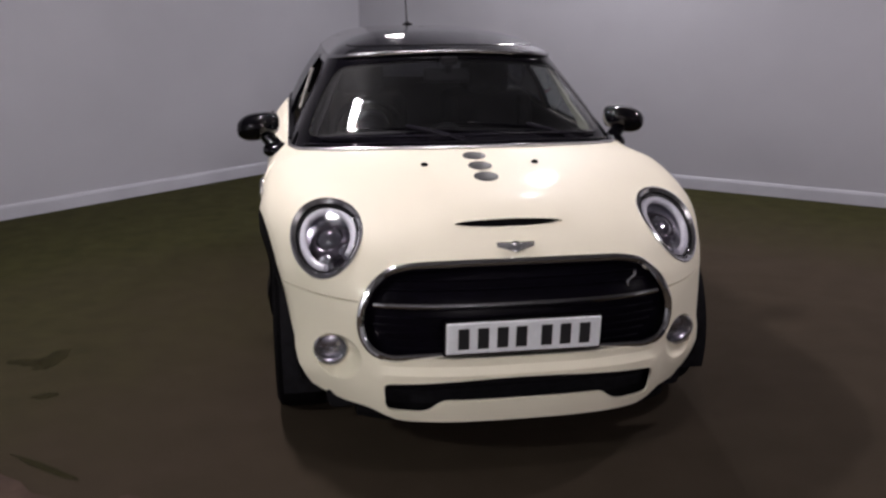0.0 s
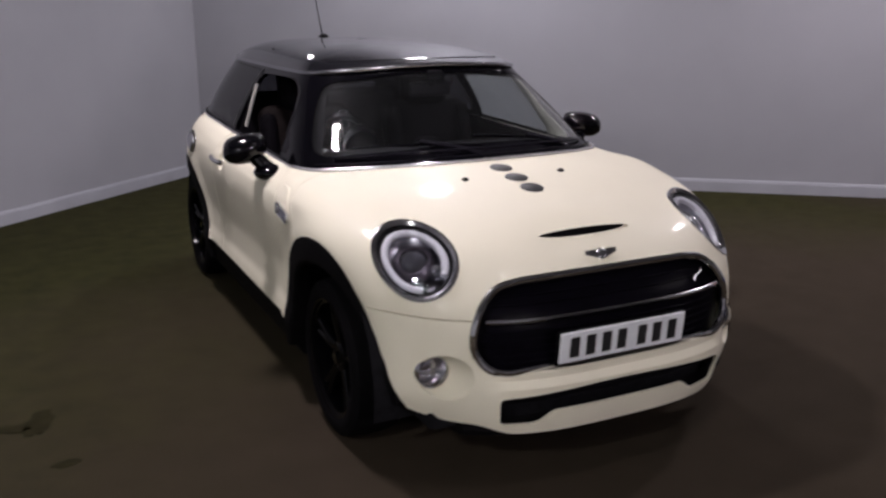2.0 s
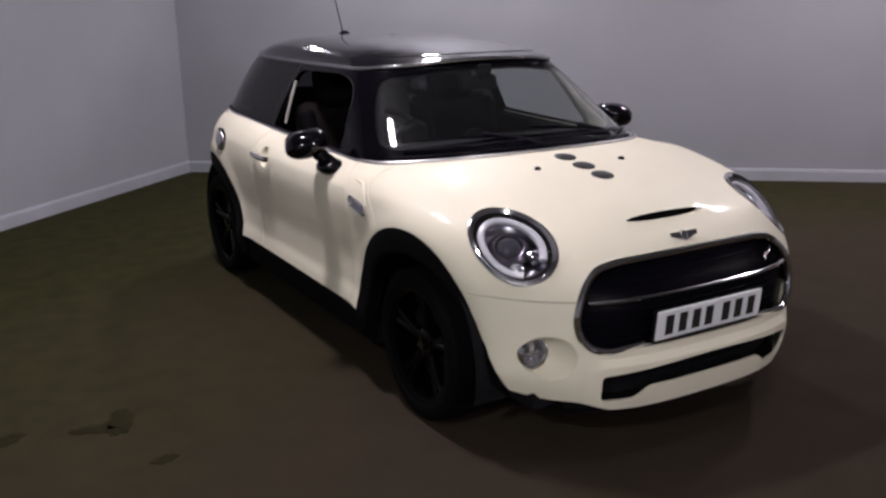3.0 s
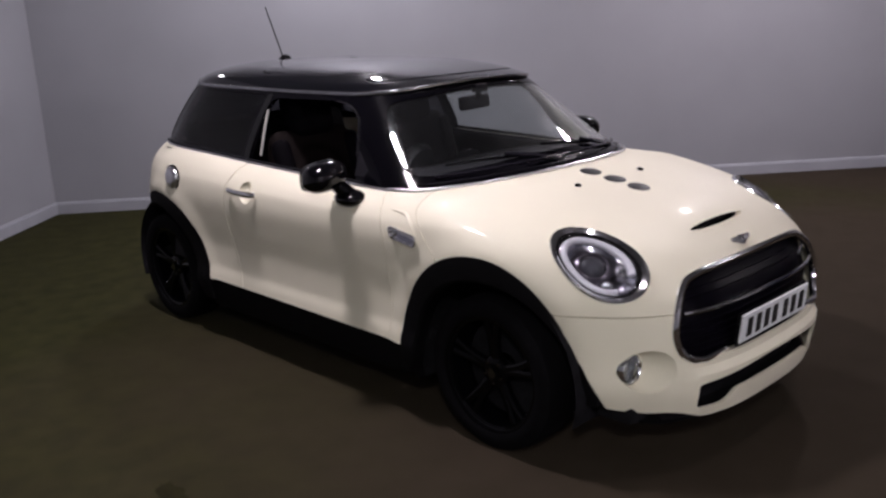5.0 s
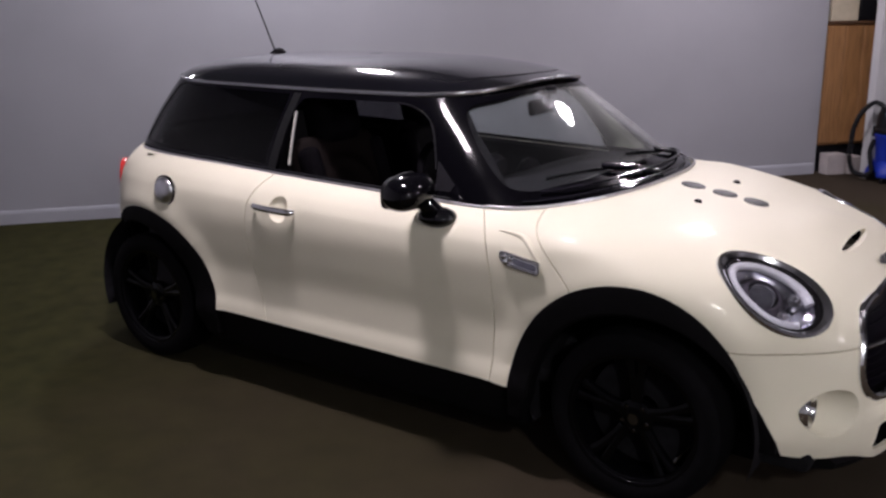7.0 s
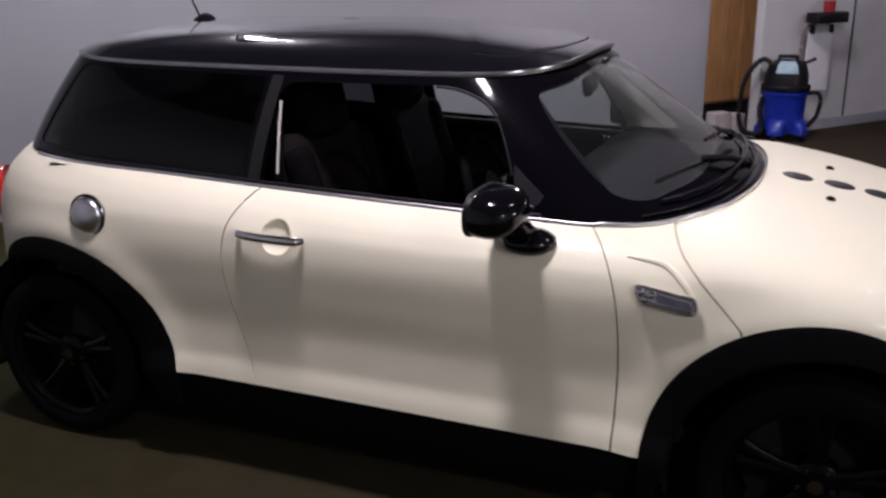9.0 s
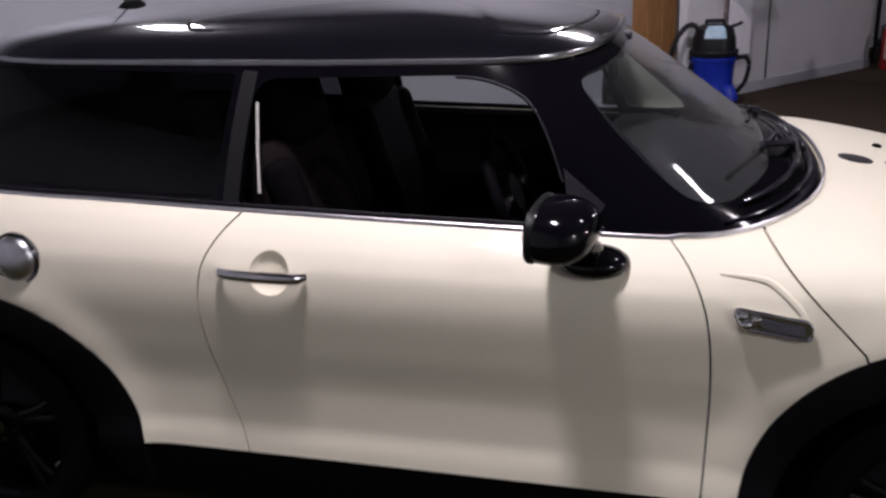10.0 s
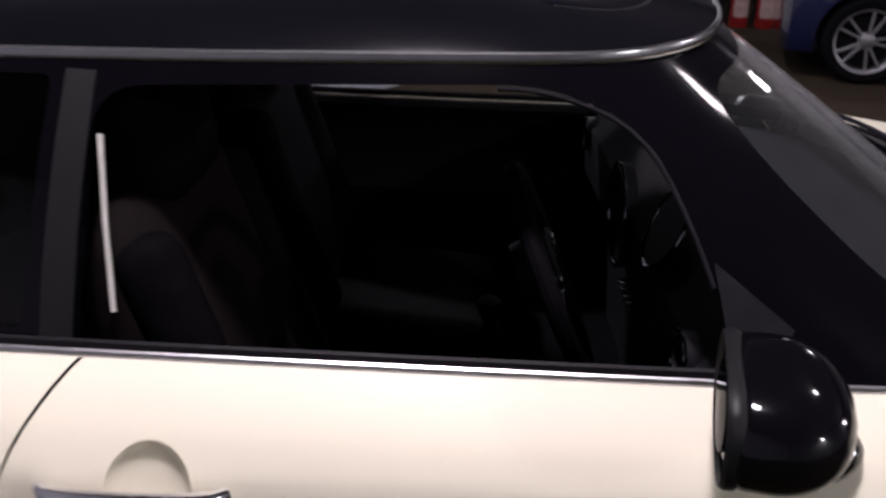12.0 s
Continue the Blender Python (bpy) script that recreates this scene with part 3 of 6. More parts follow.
def grow(poly, d):
    """Move a polygon's edges outwards by d."""
    n = len(poly)
    area = sum(poly[i][0] * poly[(i + 1) % n][1] - poly[(i + 1) % n][0] * poly[i][1] for i in range(n))
    s = 1 if area > 0 else -1
    out = []
    for i in range(n):
        a, p, b = Vector(poly[i - 1]), Vector(poly[i]), Vector(poly[(i + 1) % n])
        e1, e2 = (p - a).normalized(), (b - p).normalized()
        n1, n2 = Vector((e1.y, -e1.x)) * s, Vector((e2.y, -e2.x)) * s
        m = n1 + n2
        if m.length < 1e-6:
            m = n1
        m.normalize()
        k = d / max(0.4, m.dot(n1))
        out.append((p.x + m.x * k, p.y + m.y * k))
    return out




def arch_point(front, a):
    """The edge of a wheel opening at the angle a, from its rear end over the top to its front end (0 to 180 degrees and a little beyond)."""
    c, s = math.cos(a), math.sin(a)
    if front:
        y, z = -1.20 + (0.437 if c > 0 else 0.393) * c, 0.318 + 0.462 * s
        if c < 0 and z < 0.47:
            y -= 0.45 * (0.47 - z)
    else:
        y, z = 1.25 + (0.450 if c > 0 else 0.492) * c, 0.318 + 0.444 * s
    return y, z


def arch_outline(front):
    up = [arch_point(front, a) for a in np.radians(np.linspace(0, 180, 60))]
    return up + [(up[-1][0] - (0.05 if front else 0), 0.0), (up[0][0], 0.0)]


DOOR_POINTS = [(-0.48, 1.10), (-0.565, 0.970), (-0.594, 0.940), (-0.619, 0.916), (-0.640, 0.888), (-0.657, 0.855), (-0.671, 0.815), (-0.682, 0.758), (-0.688, 0.690), (-0.691, 0.60), (-0.687, 0.43), (-0.680, 0.30),
        (0.440, 0.30), (0.468, 0.40), (0.505, 0.517), (0.535, 0.64), (0.545, 0.76), (0.523, 0.877), (0.470, 0.954), (0.405, 1.005), (0.36, 1.10)]
DOOR = rounded(DOOR_POINTS, [0.004 if p[1] in (1.10, 0.30) else 0.05 for p in DOOR_POINTS], 3)
BONNET = [(-0.80, 1.20), (-0.80, 0.95), (-1.00, 0.745), (-1.05, 0.60), (-1.30, 0.606), (-3.0, 0.606), (-3.0, 1.20)]
BUMPER = [(-1.30, 0.601), (-3.0, 0.601), (-3.0, 0.0), (-1.30, 0.0)]
GRILLE_HALF = [(0.34, 0.717), (0.435, 0.702), (0.495, 0.655), (0.530, 0.590), (0.540, 0.530), (0.528, 0.475), (0.498, 0.438), (0.45, 0.422)]
GRILLE = rounded([(-x, z) for x, z in GRILLE_HALF] + GRILLE_HALF[::-1], 0.03, 3)
INTAKE = rounded([(-0.465, 0.338), (-0.458, 0.238), (-0.325, 0.236), (-0.275, 0.278), (0.275, 0.278), (0.325, 0.236), (0.458, 0.238), (0.465, 0.338), (0.0, 0.366)], [0.02, 0.025, 0.03, 0.02, 0.02, 0.03, 0.025, 0.02, 0.3], 4)
FOG, FOG_R = (0.630, -1.722, 0.405), 0.058


def fog_radius(h):
    """Radius of the hollow in front of a fog light, h metres ahead of its rim."""
    return FOG_R + 0.30 * h


def head_frame(side):
    """The headlamp's frame: local z out of the car, local y back and up along the wing."""
    n, y = Vector((HL_N.x * side, HL_N.y, HL_N.z)), Vector((HL_L.x * side, HL_L.y, HL_L.z))
    x = y.cross(n).normalized()
    y = n.cross(x)
    m = Matrix((x, y, n)).transposed().to_4x4()
    m.translation = Vector((HEADLAMP[0] * side, HEADLAMP[1], HEADLAMP[2]))
    return m


def lamp_frame(c, nrm, side):
    """A frame on the skin: local z out of the car, local y up along it."""
    n = Vector((nrm.x * side, nrm.y, nrm.z))
    x = Vector((0, 0, 1)).cross(n).normalized()
    y = n.cross(x)
    m = Matrix((x, y, n)).transposed().to_4x4()
    m.translation = Vector((c[0] * side, c[1], c[2]))
    return m


def side_x(y, z):
    zl = z - DZ(y) * min(1, max(0, (z - 0.75) / 0.2))
    if y < Y0(zl):
        xs, yf, y0, n = XS(zl), YF(zl), Y0(zl), NX(zl)
        mm = 3.0 if zl < 0.85 else 3.0 - (zl - 0.85) / 0.125 * 0.6
        x = xs * max(0.0, 1 - min(1, (y - y0) / (yf - y0)) ** mm) ** (1 / n)
    elif y > 0.95:
        x = XS(zl) * max(0.0, 1 - min(1, (y - 0.95) / (YR(zl) - 0.95)) ** 2.6) ** (1 / 2.8)
    else:
        x = XS(zl)
    return x + bulge(x, y, z)


# ---------- greenhouse shape ----------
def roof_plan(nf=44, ns=60, nr=30):
    xs, yf, y0, y1, yr = 0.548, -0.430, -0.05, 0.95, 1.47
    fi = np.linspace(0, math.pi / 2, 400)

    def even(px, py, n):
        s = np.r_[0, np.cumsum(np.hypot(np.diff(px), np.diff(py)))]
        q = np.linspace(0, s[-1], n)
        return np.c_[np.interp(q, s, px), np.interp(q, s, py)]
    front = even(xs * np.sin(fi) ** (2 / 3.4), y0 + (yf - y0) * np.cos(fi) ** (2 / 3.0), nf)
    ys = np.linspace(y0, y1, ns)[1:]
    rear = even(xs * np.cos(fi) ** (2 / 4.4), y1 + (yr - y1) * np.sin(fi) ** (2 / 2.6), nr)[1:]
    pts = np.vstack([front, np.c_[np.full(len(ys), xs), ys], rear])
    out = []
    for x, y in pts:
        k = 1 - (x / xs) ** 2
        out.append((x, y, 1.318 + 0.034 * k + 0.012 * max(0, y - 0.3)))
    return out


def belt_line(inset=0.0):
    out = []
    for x, y in plan(0.975):
        out.append((x, y, 0.975 + DZ(y)))
    return out


ROOF_EDGE = roof_plan()
BELT = belt_line()


def set_back(x, v):
    """How far the middle of the screen lies back behind the line from bonnet to roof."""
    w = max(0.0, 1 - (abs(x) / 0.78) ** 2)
    r = min(1.0, v / 0.16)
    return 0.082 * w * r * r * (3 - 2 * r) * (1 - 0.6 * v)


def house_rows(inset, n=14, v0=0.0, v1=1.0):
    rows = []
    for k in range(n + 1):
        v = v0 + (v1 - v0) * k / n
        row = []
        for (bx, by, bz), (rx, ry, rz) in zip(BELT, ROOF_EDGE):
            b = 4 * v * (1 - v)
            x = bx + (rx - bx) * v + (0.020 * b if bx > 0.4 else 0.020 * b * bx / 0.4)
            y = by + (ry - by) * v + (set_back(x, v) - 0.016 * b if by < -0.5 else 0)
            z = bz + (rz - bz) * v
            c = Vector((0, 0.35))
            d = Vector((x, y)) - c
            # the screen corners draw in between the belt and the roof
            pull = 0.020 * min(1, max(0, (x - 0.2) / 0.35)) * min(1, max(0, (-0.05 - y) / 0.3)) * b ** 0.7
            d *= (1 - (inset + pull) / max(0.2, d.length))
            row.append((d.x if x > 1e-6 else 0.0, d.y + c.y, z))
        rows.append(row)
    return rows


DOOR_WIN = rounded([(0.462, 0.93), (0.455, 1.278), (-0.13, 1.283), (-0.262, 1.235), (-0.335, 1.10), (-0.39, 0.93)], [0.01, 0.06, 0.06, 0.08, 0.1, 0.01], 5)
QUARTER_WIN = rounded([(0.525, 1.005), (0.515, 1.290), (1.30, 1.310), (1.435, 1.045)], [0.015, 0.015, 0.04, 0.03], 5)
REAR_WIN = rounded([(-0.50, 1.08), (0.50, 1.08), (0.42, 1.30), (-0.42, 1.30)], 0.05, 5)
SCREEN_POLY = rounded([(-0.625, 0.165), (-0.40, 0.098), (0.40, 0.098), (0.625, 0.165), (0.668, 0.24), (0.645, 0.345), (0.585, 0.505), (0.515, 0.625), (0.38, 0.575), (-0.38, 0.575), (-0.515, 0.625), (-0.585, 0.505), (-0.645, 0.345), (-0.668, 0.24)], [0.08, 0.2, 0.2, 0.08, 0.06, 0.08, 0.08, 0.05, 0.15, 0.15, 0.05, 0.08, 0.08, 0.06], 6)
_d = Vector((0, 0.49, 0.385)).normalized()
_n = Vector((0, -_d.z, _d.y))
SCREEN_M = Matrix(((1, 0, 0), tuple(_d), tuple(_n))).transposed().to_4x4()
SCREEN_M.translation = Vector((0, -0.93, 0.99))


def build_wheel(name, label, car, x, y, side):
    """Black alloy with split spokes; local z points out of the car."""
    th = new(name)
    th.parent = car
    th.matrix_basis = Matrix.Translation((x, y, 0.308)) @ Matrix(((0, 0, side), (0, 1, 0), (-side, 0, 0))).to_4x4()
    tagged(th, label)
    bm = bmesh.new()
    lathe(bm, [(0.222, -0.095), (0.275, -0.105), (0.300, -0.092), (0.307, -0.06), (0.308, 0.0), (0.307, 0.06), (0.300, 0.092), (0.275, 0.105), (0.240, 0.104), (0.222, 0.092)], 72, close=True)
    part("tyre", bm, RUBBER, th)
    bm = bmesh.new()
    lathe(bm, [(0.224, 0.098), (0.232, 0.100), (0.230, 0.090), (0.212, 0.084), (0.205, 0.04), (0.200, -0.09), (0.222, -0.094), (0.222, 0.086)], 64, close=True)
    rim = part("rim", bm, ALLOY_BLACK, th, "gloss black alloy rim")
    bm = bmesh.new()
    lathe(bm, [(0.19, -0.02), (0.19, -0.005), (0.06, -0.005), (0.06, -0.02)], 40, close=True)
    part("brake_disc", bm, DARK, th)
    for k in range(5):
        bm = bmesh.new()
        for o in (-0.085, 0.085):
            a = 2 * math.pi * k / 5
            pts = []
            for r, w, z in ((0.045, 0.022, 0.060), (0.11, 0.014, 0.070), (0.17, 0.013, 0.076), (0.208, 0.018, 0.080)):
                aa = a + o * (0.3 + 2.2 * (r - 0.045))* 2.2
                pts.append((r * math.cos(aa), r * math.sin(aa), z, w, aa))
            rings = []
            for px, py, pz, w, aa in pts:
                t = Vector((-math.sin(aa), math.cos(aa), 0))
                p = Vector((px, py, pz))
                rings.append([bm.verts.new(p + t * w * 0.3), bm.verts.new(p + t * w + Vector((0, 0, -0.007))), bm.verts.new(p + t * w * 0.8 + Vector((0, 0, -0.03))),
                              bm.verts.new(p - t * w * 0.8 + Vector((0, 0, -0.03))), bm.verts.new(p - t * w + Vector((0, 0, -0.007))), bm.verts.new(p - t * w * 0.3)])
            for r0, r1 in zip(rings, rings[1:]):
                for i in range(6):
                    bm.faces.new((r0[i], r0[(i + 1) % 6], r1[(i + 1) % 6], r1[i]))
            bm.faces.new(rings[0])
            bm.faces.new(rings[-1][::-1])
        part("spoke", bm, ALLOY_BLACK, rim)
    bm = bmesh.new()
    lathe(bm, [(0.062, 0.03), (0.062, 0.058), (0.050, 0.066), (0.030, 0.068), (0.028, 0.074), (0.0005, 0.077)], 32)
    part("hub", bm, ALLOY_BLACK, rim)
    bm = bmesh.new()
    lathe(bm, [(0.020, 0.0765), (0.020, 0.079), (0.0005, 0.080)], 24)
    part("centre_cap", bm, DIM_TRIM, rim, "small round smoked chrome centre cap")
    for k in range(5):
        bm = bmesh.new()
        a = 2 * math.pi * (k + 0.5) / 5
        lathe(bm, [(0.009, 0.055), (0.009, 0.068), (0.006, 0.071)], 6, Matrix.Translation((0.046 * math.cos(a), 0.046 * math.sin(a), 0)))
        part("wheel_bolt", bm, DIM_TRIM, rim)
    return th


def skin_patch(bm, pts, off, thick):
    """A plate on the right-hand (-x) flank from (y, z) points, standing off proud of the skin."""
    outer = [bm.verts.new((-(side_x(y, z) + off), y, z)) for y, z in pts]
    inner = [bm.verts.new((-(side_x(y, z) + off - thick), y, z)) for y, z in pts]
    n = len(pts)
    bm.faces.new(outer)
    bm.faces.new(inner[::-1])
    for i in range(n):
        bm.faces.new((outer[i], inner[i], inner[(i + 1) % n], outer[(i + 1) % n]))


def mirrored(ob, name, parent, label=""):
    """The same part on the car's other side."""
    me = ob.data.copy()
    me.transform(Matrix.Diagonal((-1, 1, 1, 1)))
    me.flip_normals()
    o = new(name, me)
    o.parent = parent
    if label:
        tagged(o, label)
    return o


def build_car():
    car = empty("hatchback_car", "cream three-door hatchback with black roof and black wheels, parked on carpet", "car")

    # --- skin cut into panels ---
    S = shell_from(body_grid(), 0.014, "skin")
    # how high the skin stands over each headlamp's plane, round its rim
    bpy.context.view_layer.update()
    M = head_frame(1)
    rim = []
    for a in np.linspace(0, 2 * math.pi, 36, endpoint=False):
        o = M @ Vector((0.135 * math.cos(a), 0.196 * math.sin(a), 0.4))
        hit, loc, nrm, idx = S.ray_cast(o, -M.to_3x3().col[2])
        rim.append((a, (M.inverted() @ loc).z if hit else 0.0))
    basis = np.array([[1, math.cos(a), math.sin(a), math.cos(2 * a), math.sin(2 * a)] for a, h in rim])
    LIFT = np.linalg.lstsq(basis, np.array([h for a, h in rim]), rcond=None)[0]

    def on_skin(bm, side):
        """Bend a headlamp part so that its rim follows the skin."""
        for v in bm.verts:
            u, w = v.co.x * side / 0.135, v.co.y / 0.196
            r, a = math.hypot(u, w), math.atan2(w, u)
            h = LIFT[0] + LIFT[1] * math.cos(a) + LIFT[2] * math.sin(a) + LIFT[3] * math.cos(2 * a) + LIFT[4] * math.sin(2 * a)
            v.co.z += 0.9 * (LIFT[0] + (h - LIFT[0]) * min(1, r) ** 1.5)
    for front in (True, False):
        c = prism("cut", arch_outline(front), "x", -1.3, 1.3)
        boolean(S, c)
        drop(c)
    c = prism("cut", BONNET, "x", -1.3, 1.3)
    bonnet = boolean(copy_mesh(S, "bonnet"), c, "INTERSECT")
    drop(c)
    c = prism("cut", grow(BONNET, 0.005), "x", -1.3, 1.3)
    boolean(S, c)
    drop(c)
    c = prism("cut", BUMPER, "x", -1.3, 1.3)
    bumper = boolean(copy_mesh(S, "bumper"), c, "INTERSECT")
    boolean(S, c)
    drop(c)
    doors = []
    for side in (-1, 1):
        lo, hi = sorted((side * 0.4, side * 1.3))
        c = prism("cut", DOOR, "x", lo, hi)
        doors.append(boolean(copy_mesh(S, "door"), c, "INTERSECT"))
        drop(c)
        c = prism("cut", grow(DOOR, 0.0045), "x", lo, hi)
        boolean(S, c)
        drop(c)
    c = prism("cut", arc(0.345, 0.850, 0.0525, 36), "x", -1.3, 1.3)
    for d in doors:
        boolean(d, c)
    drop(c)
    # openings of the nose
    c = prism("cut", GRILLE, "y", -2.2, -1.70)
    boolean(bonnet, c)
    boolean(bumper, c)
    drop(c)
    c = prism("cut", INTAKE, "y", -2.2, -1.7)
    boolean(bumper, c)
    drop(c)
    for side in (-1, 1):
        ring = [(0.128 * math.cos(a), 0.188 * math.sin(a)) for a in np.linspace(0, 2 * math.pi, 48, endpoint=False)]
        c = prism("cut", ring, "z", -0.10, 0.2, head_frame(side))
        boolean(bonnet, c)
        drop(c)
        bm = bmesh.new()
        lathe(bm, [(FOG_R, -0.12), (FOG_R, 0.0), (fog_radius(0.16), 0.16)], 40, lamp_frame(FOG, Vector((0, -1, 0)), side))
        c = part("cut", bm, DARK)
        boolean(bumper, c)
        drop(c)
    slot = [(0.192 * math.cos(a), 0.8185 + 0.0125 * math.sin(a)) for a in np.linspace(0, 2 * math.pi, 40, endpoint=False)]
    c = prism("cut", slot, "y", -1.85, -1.60)
    boolean(bonnet, c)
    drop(c)
    bake(S, CREAM)
    for k, piece in enumerate(split_loose(S)):
        under(piece, car, "body" if k == 0 else "front_wing")
    for ob, nm, lb in ((bonnet, "bonnet", ""), (bumper, "front_bumper", ""), (doors[0], "door", "cream driver's door, its window lowered"), (doors[1], "door", "cream passenger door, window closed")):
        bake(ob, CREAM)
        under(ob, car, nm, lb)

    # --- greenhouse ---
    G = shell_from(house_rows(0.006), 0.022, "house")
    base_thin = shell_from(house_rows(0.011), 0.004, "pane")
    cuts = {"screen": prism("cut", SCREEN_POLY, "z", -0.20, 0.25, SCREEN_M),
            "quarter": prism("cut", QUARTER_WIN, "x", -1.2, 1.2),
            "rear": prism("cut", REAR_WIN, "y", 1.2, 2.2),
            "dl": prism("cut", DOOR_WIN, "x", 0.3, 1.2),
            "dr": prism("cut", DOOR_WIN, "x", -1.2, -0.3)}
    for key, c in cuts.items():
        boolean(G, c)
        if key == "dr":
            continue
        pane = boolean(copy_mesh(base_thin, "pane"), c, "INTERSECT")
        bake(pane, {"screen": SCREEN, "quarter": PRIVACY, "rear": PRIVACY, "dl": WINDOW}[key])
        for piece in split_loose(pane):
            piece.visible_shadow = False
            under(piece, car, {"screen": "windscreen", "quarter": "quarter_window", "rear": "rear_window", "dl": "door_window"}[key],
                  {"screen": "clear windscreen", "quarter": "dark privacy glass", "rear": "dark privacy glass", "dl": "clear side glass"}[key])
    drop(base_thin, *cuts.values())
    bake(G, PILLAR_BLACK)
    under(G, car, "window_surround", "gloss black pillars and window frames")
    bt = shell_from(house_rows(0.0035), 0.005, "pane")
    for side in (-1, 1):
        lo, hi = sorted((side * 0.3, side * 1.2))
        c = prism("cut", [(0.461, 0.985), (0.456, 1.295), (0.496, 1.297), (0.503, 0.990)], "x", lo, hi)
        cover = boolean(copy_mesh(bt, "cover"), c, "INTERSECT")
        drop(c)
        bake(cover, PILLAR)
        under(cover, car, "pillar_cover", "satin dark grey pillar cover")
        c = prism("cut", [(-0.345, 1.085), (-0.445, 1.010), (-0.43, 0.985), (-0.365, 0.985)], "x", lo, hi)
        sail = boolean(copy_mesh(bt, "cover"), c, "INTERSECT")
        drop(c)
        bake(sail, TRIM_DARK)
        under(sail, car, "mirror_sail", "satin black corner plate behind the mirror")
    drop(bt)
    # inner trim of the front pillars, between the windscreen and the door window
    for side in (-1, 1):
        fx, fy = curve_of([(1.0, 0.625), (1.09, 0.575), (1.18, 0.535), (1.28, 0.480)]), curve_of([(1.0, -0.62), (1.09, -0.525), (1.18, -0.430), (1.28, -0.335)])
        rx, ry = curve_of([(1.0, 0.640), (1.09, 0.600), (1.18, 0.562), (1.28, 0.515)]), curve_of([(1.0, -0.420), (1.09, -0.365), (1.18, -0.315), (1.28, -0.235)])
        bm = bmesh.new()
        rings = []
        for z in np.linspace(0.985, 1.285, 14):
            f, r = Vector((fx(z), fy(z), z)), Vector((rx(z), ry(z), z))
            m = (f + r) / 2 + Vector((-0.018, 0.0, 0))
            rings.append([bm.verts.new((side * q.x, q.y, q.z)) for q in (f, f.lerp(m, 0.6) + Vector((-0.006, 0, 0)), m, r.lerp(m, 0.6) + Vector((-0.004, 0, 0)), r, r + Vector((0.012, 0, 0)), f + Vector((0.012, 0.01, 0)))])
        for a, b in zip(rings, rings[1:]):
            for i in range(7):
                bm.faces.new((a[i], a[(i + 1) % 7], b[(i + 1) % 7], b[i]))
        bm.faces.new(rings[0])
        bm.faces.new(rings[-1][::-1])
        # one pale trim on both sides; the driver's has its shade as dark colour
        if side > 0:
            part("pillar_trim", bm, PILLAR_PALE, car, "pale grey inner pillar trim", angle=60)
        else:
            part("pillar_trim", bm, DARK, car, "inner pillar trim with its shade put into the colour", angle=60)
    bt = shell_from(house_rows(0.004), 0.004, "pane")
    bpy.context.view_layer.update()
    bm = bmesh.new()
    edge = []
    for y, z in grow(DOOR_WIN, -0.004):
        if z > 1.05 and y < 0.05:
            hit, loc, nrm, idx = bt.ray_cast(Vector((-1.2, y, z)), Vector((1, 0, 0)))
            if hit:
                edge.append(loc)
    k = max(range(len(edge)), key=lambda i: (edge[i] - edge[i - 1]).length)
    tube(bm, edge[k:] + edge[:k], 0.0035, 8, up=Vector((1, 0, 0)))
    part("window_gasket", bm, TRIM_DARK, car, "satin black rubber round the lowered window")
    drop(bt)

    # --- roof ---
    rows = []
    for k in range(19):
        s = 1.0 - k / 18 * 0.97
        row = []
        for x, y, z in ROOF_EDGE:
            xx, yy = x * s, 0.50 + (y - 0.50) * s
            h = 1.438 + 0.008 * max(0, yy - 0.5) - 0.02 * max(0, 0.45 - yy) ** 1.2 - 0.08 * max(0, 0.1 - yy) ** 1.5
            row.append((xx, yy, z + (h - z) * (1 - s ** 3.4) ** 0.75))
        rows.append(row)
    rows = [[(x, y, z - 0.012) for x, y, z in rows[0]]] + rows
    R = shell_from(rows, 0.012, "roof")
    bake(R, ROOF_BLACK)
    under(R, car, "roof", "gloss black roof panel")
    bm = bmesh.new()
    top = []
    for row in (rows[-1],):
        ring = [bm.verts.new((x, y, z - 0.001)) for x, y, z in row] + [bm.verts.new((-x, y, z - 0.001)) for x, y, z in row[1:-1]][::-1]
        bm.faces.new(ring)
    part("roof_centre", bm, ROOF_BLACK, car)
    # glass sunroof: a raised panel with a dark seal round it
    bpy.context.view_layer.update()

    def roof_z(x, y):
        hit, loc, nrm, idx = R.ray_cast(Vector((x, y, 2.0)), Vector((0, 0, -1)))
        return loc.z if hit else 1.36

    def roof_panel(name, outline, heights, material, label):
        bm = bmesh.new()
        rings = []
        for k, h in heights:
            rings.append([bm.verts.new((x * k, 0.02 + (y - 0.02) * k, roof_z(x * k, 0.02 + (y - 0.02) * k) + h)) for x, y in outline])
        for a, b in zip(rings, rings[1:]):
            for i in range(len(a)):
                bm.faces.new((a[i], a[(i + 1) % len(a)], b[(i + 1) % len(a)], b[i]))
        bm.faces.new(rings[-1])
        part(name, bm, material, car, label)
    pane = rounded([(-0.452, -0.255), (-0.22, -0.345), (0, -0.358), (0.22, -0.345), (0.452, -0.255), (0.455, 0.72), (-0.455, 0.72)], [0.10, 0.2, 0.2, 0.2, 0.10, 0.06, 0.06], 8)
    inner = [(0.6, 0.0024), (0.4, 0.0024), (0.2, 0.0024), (0.02, 0.0024)]
    roof_panel("sunroof_seal", grow(pane, 0.006), [(1.0, 0.0), (1.0, 0.0008), (0.9, 0.0008)], DARK, "black rubber seal of the sunroof")
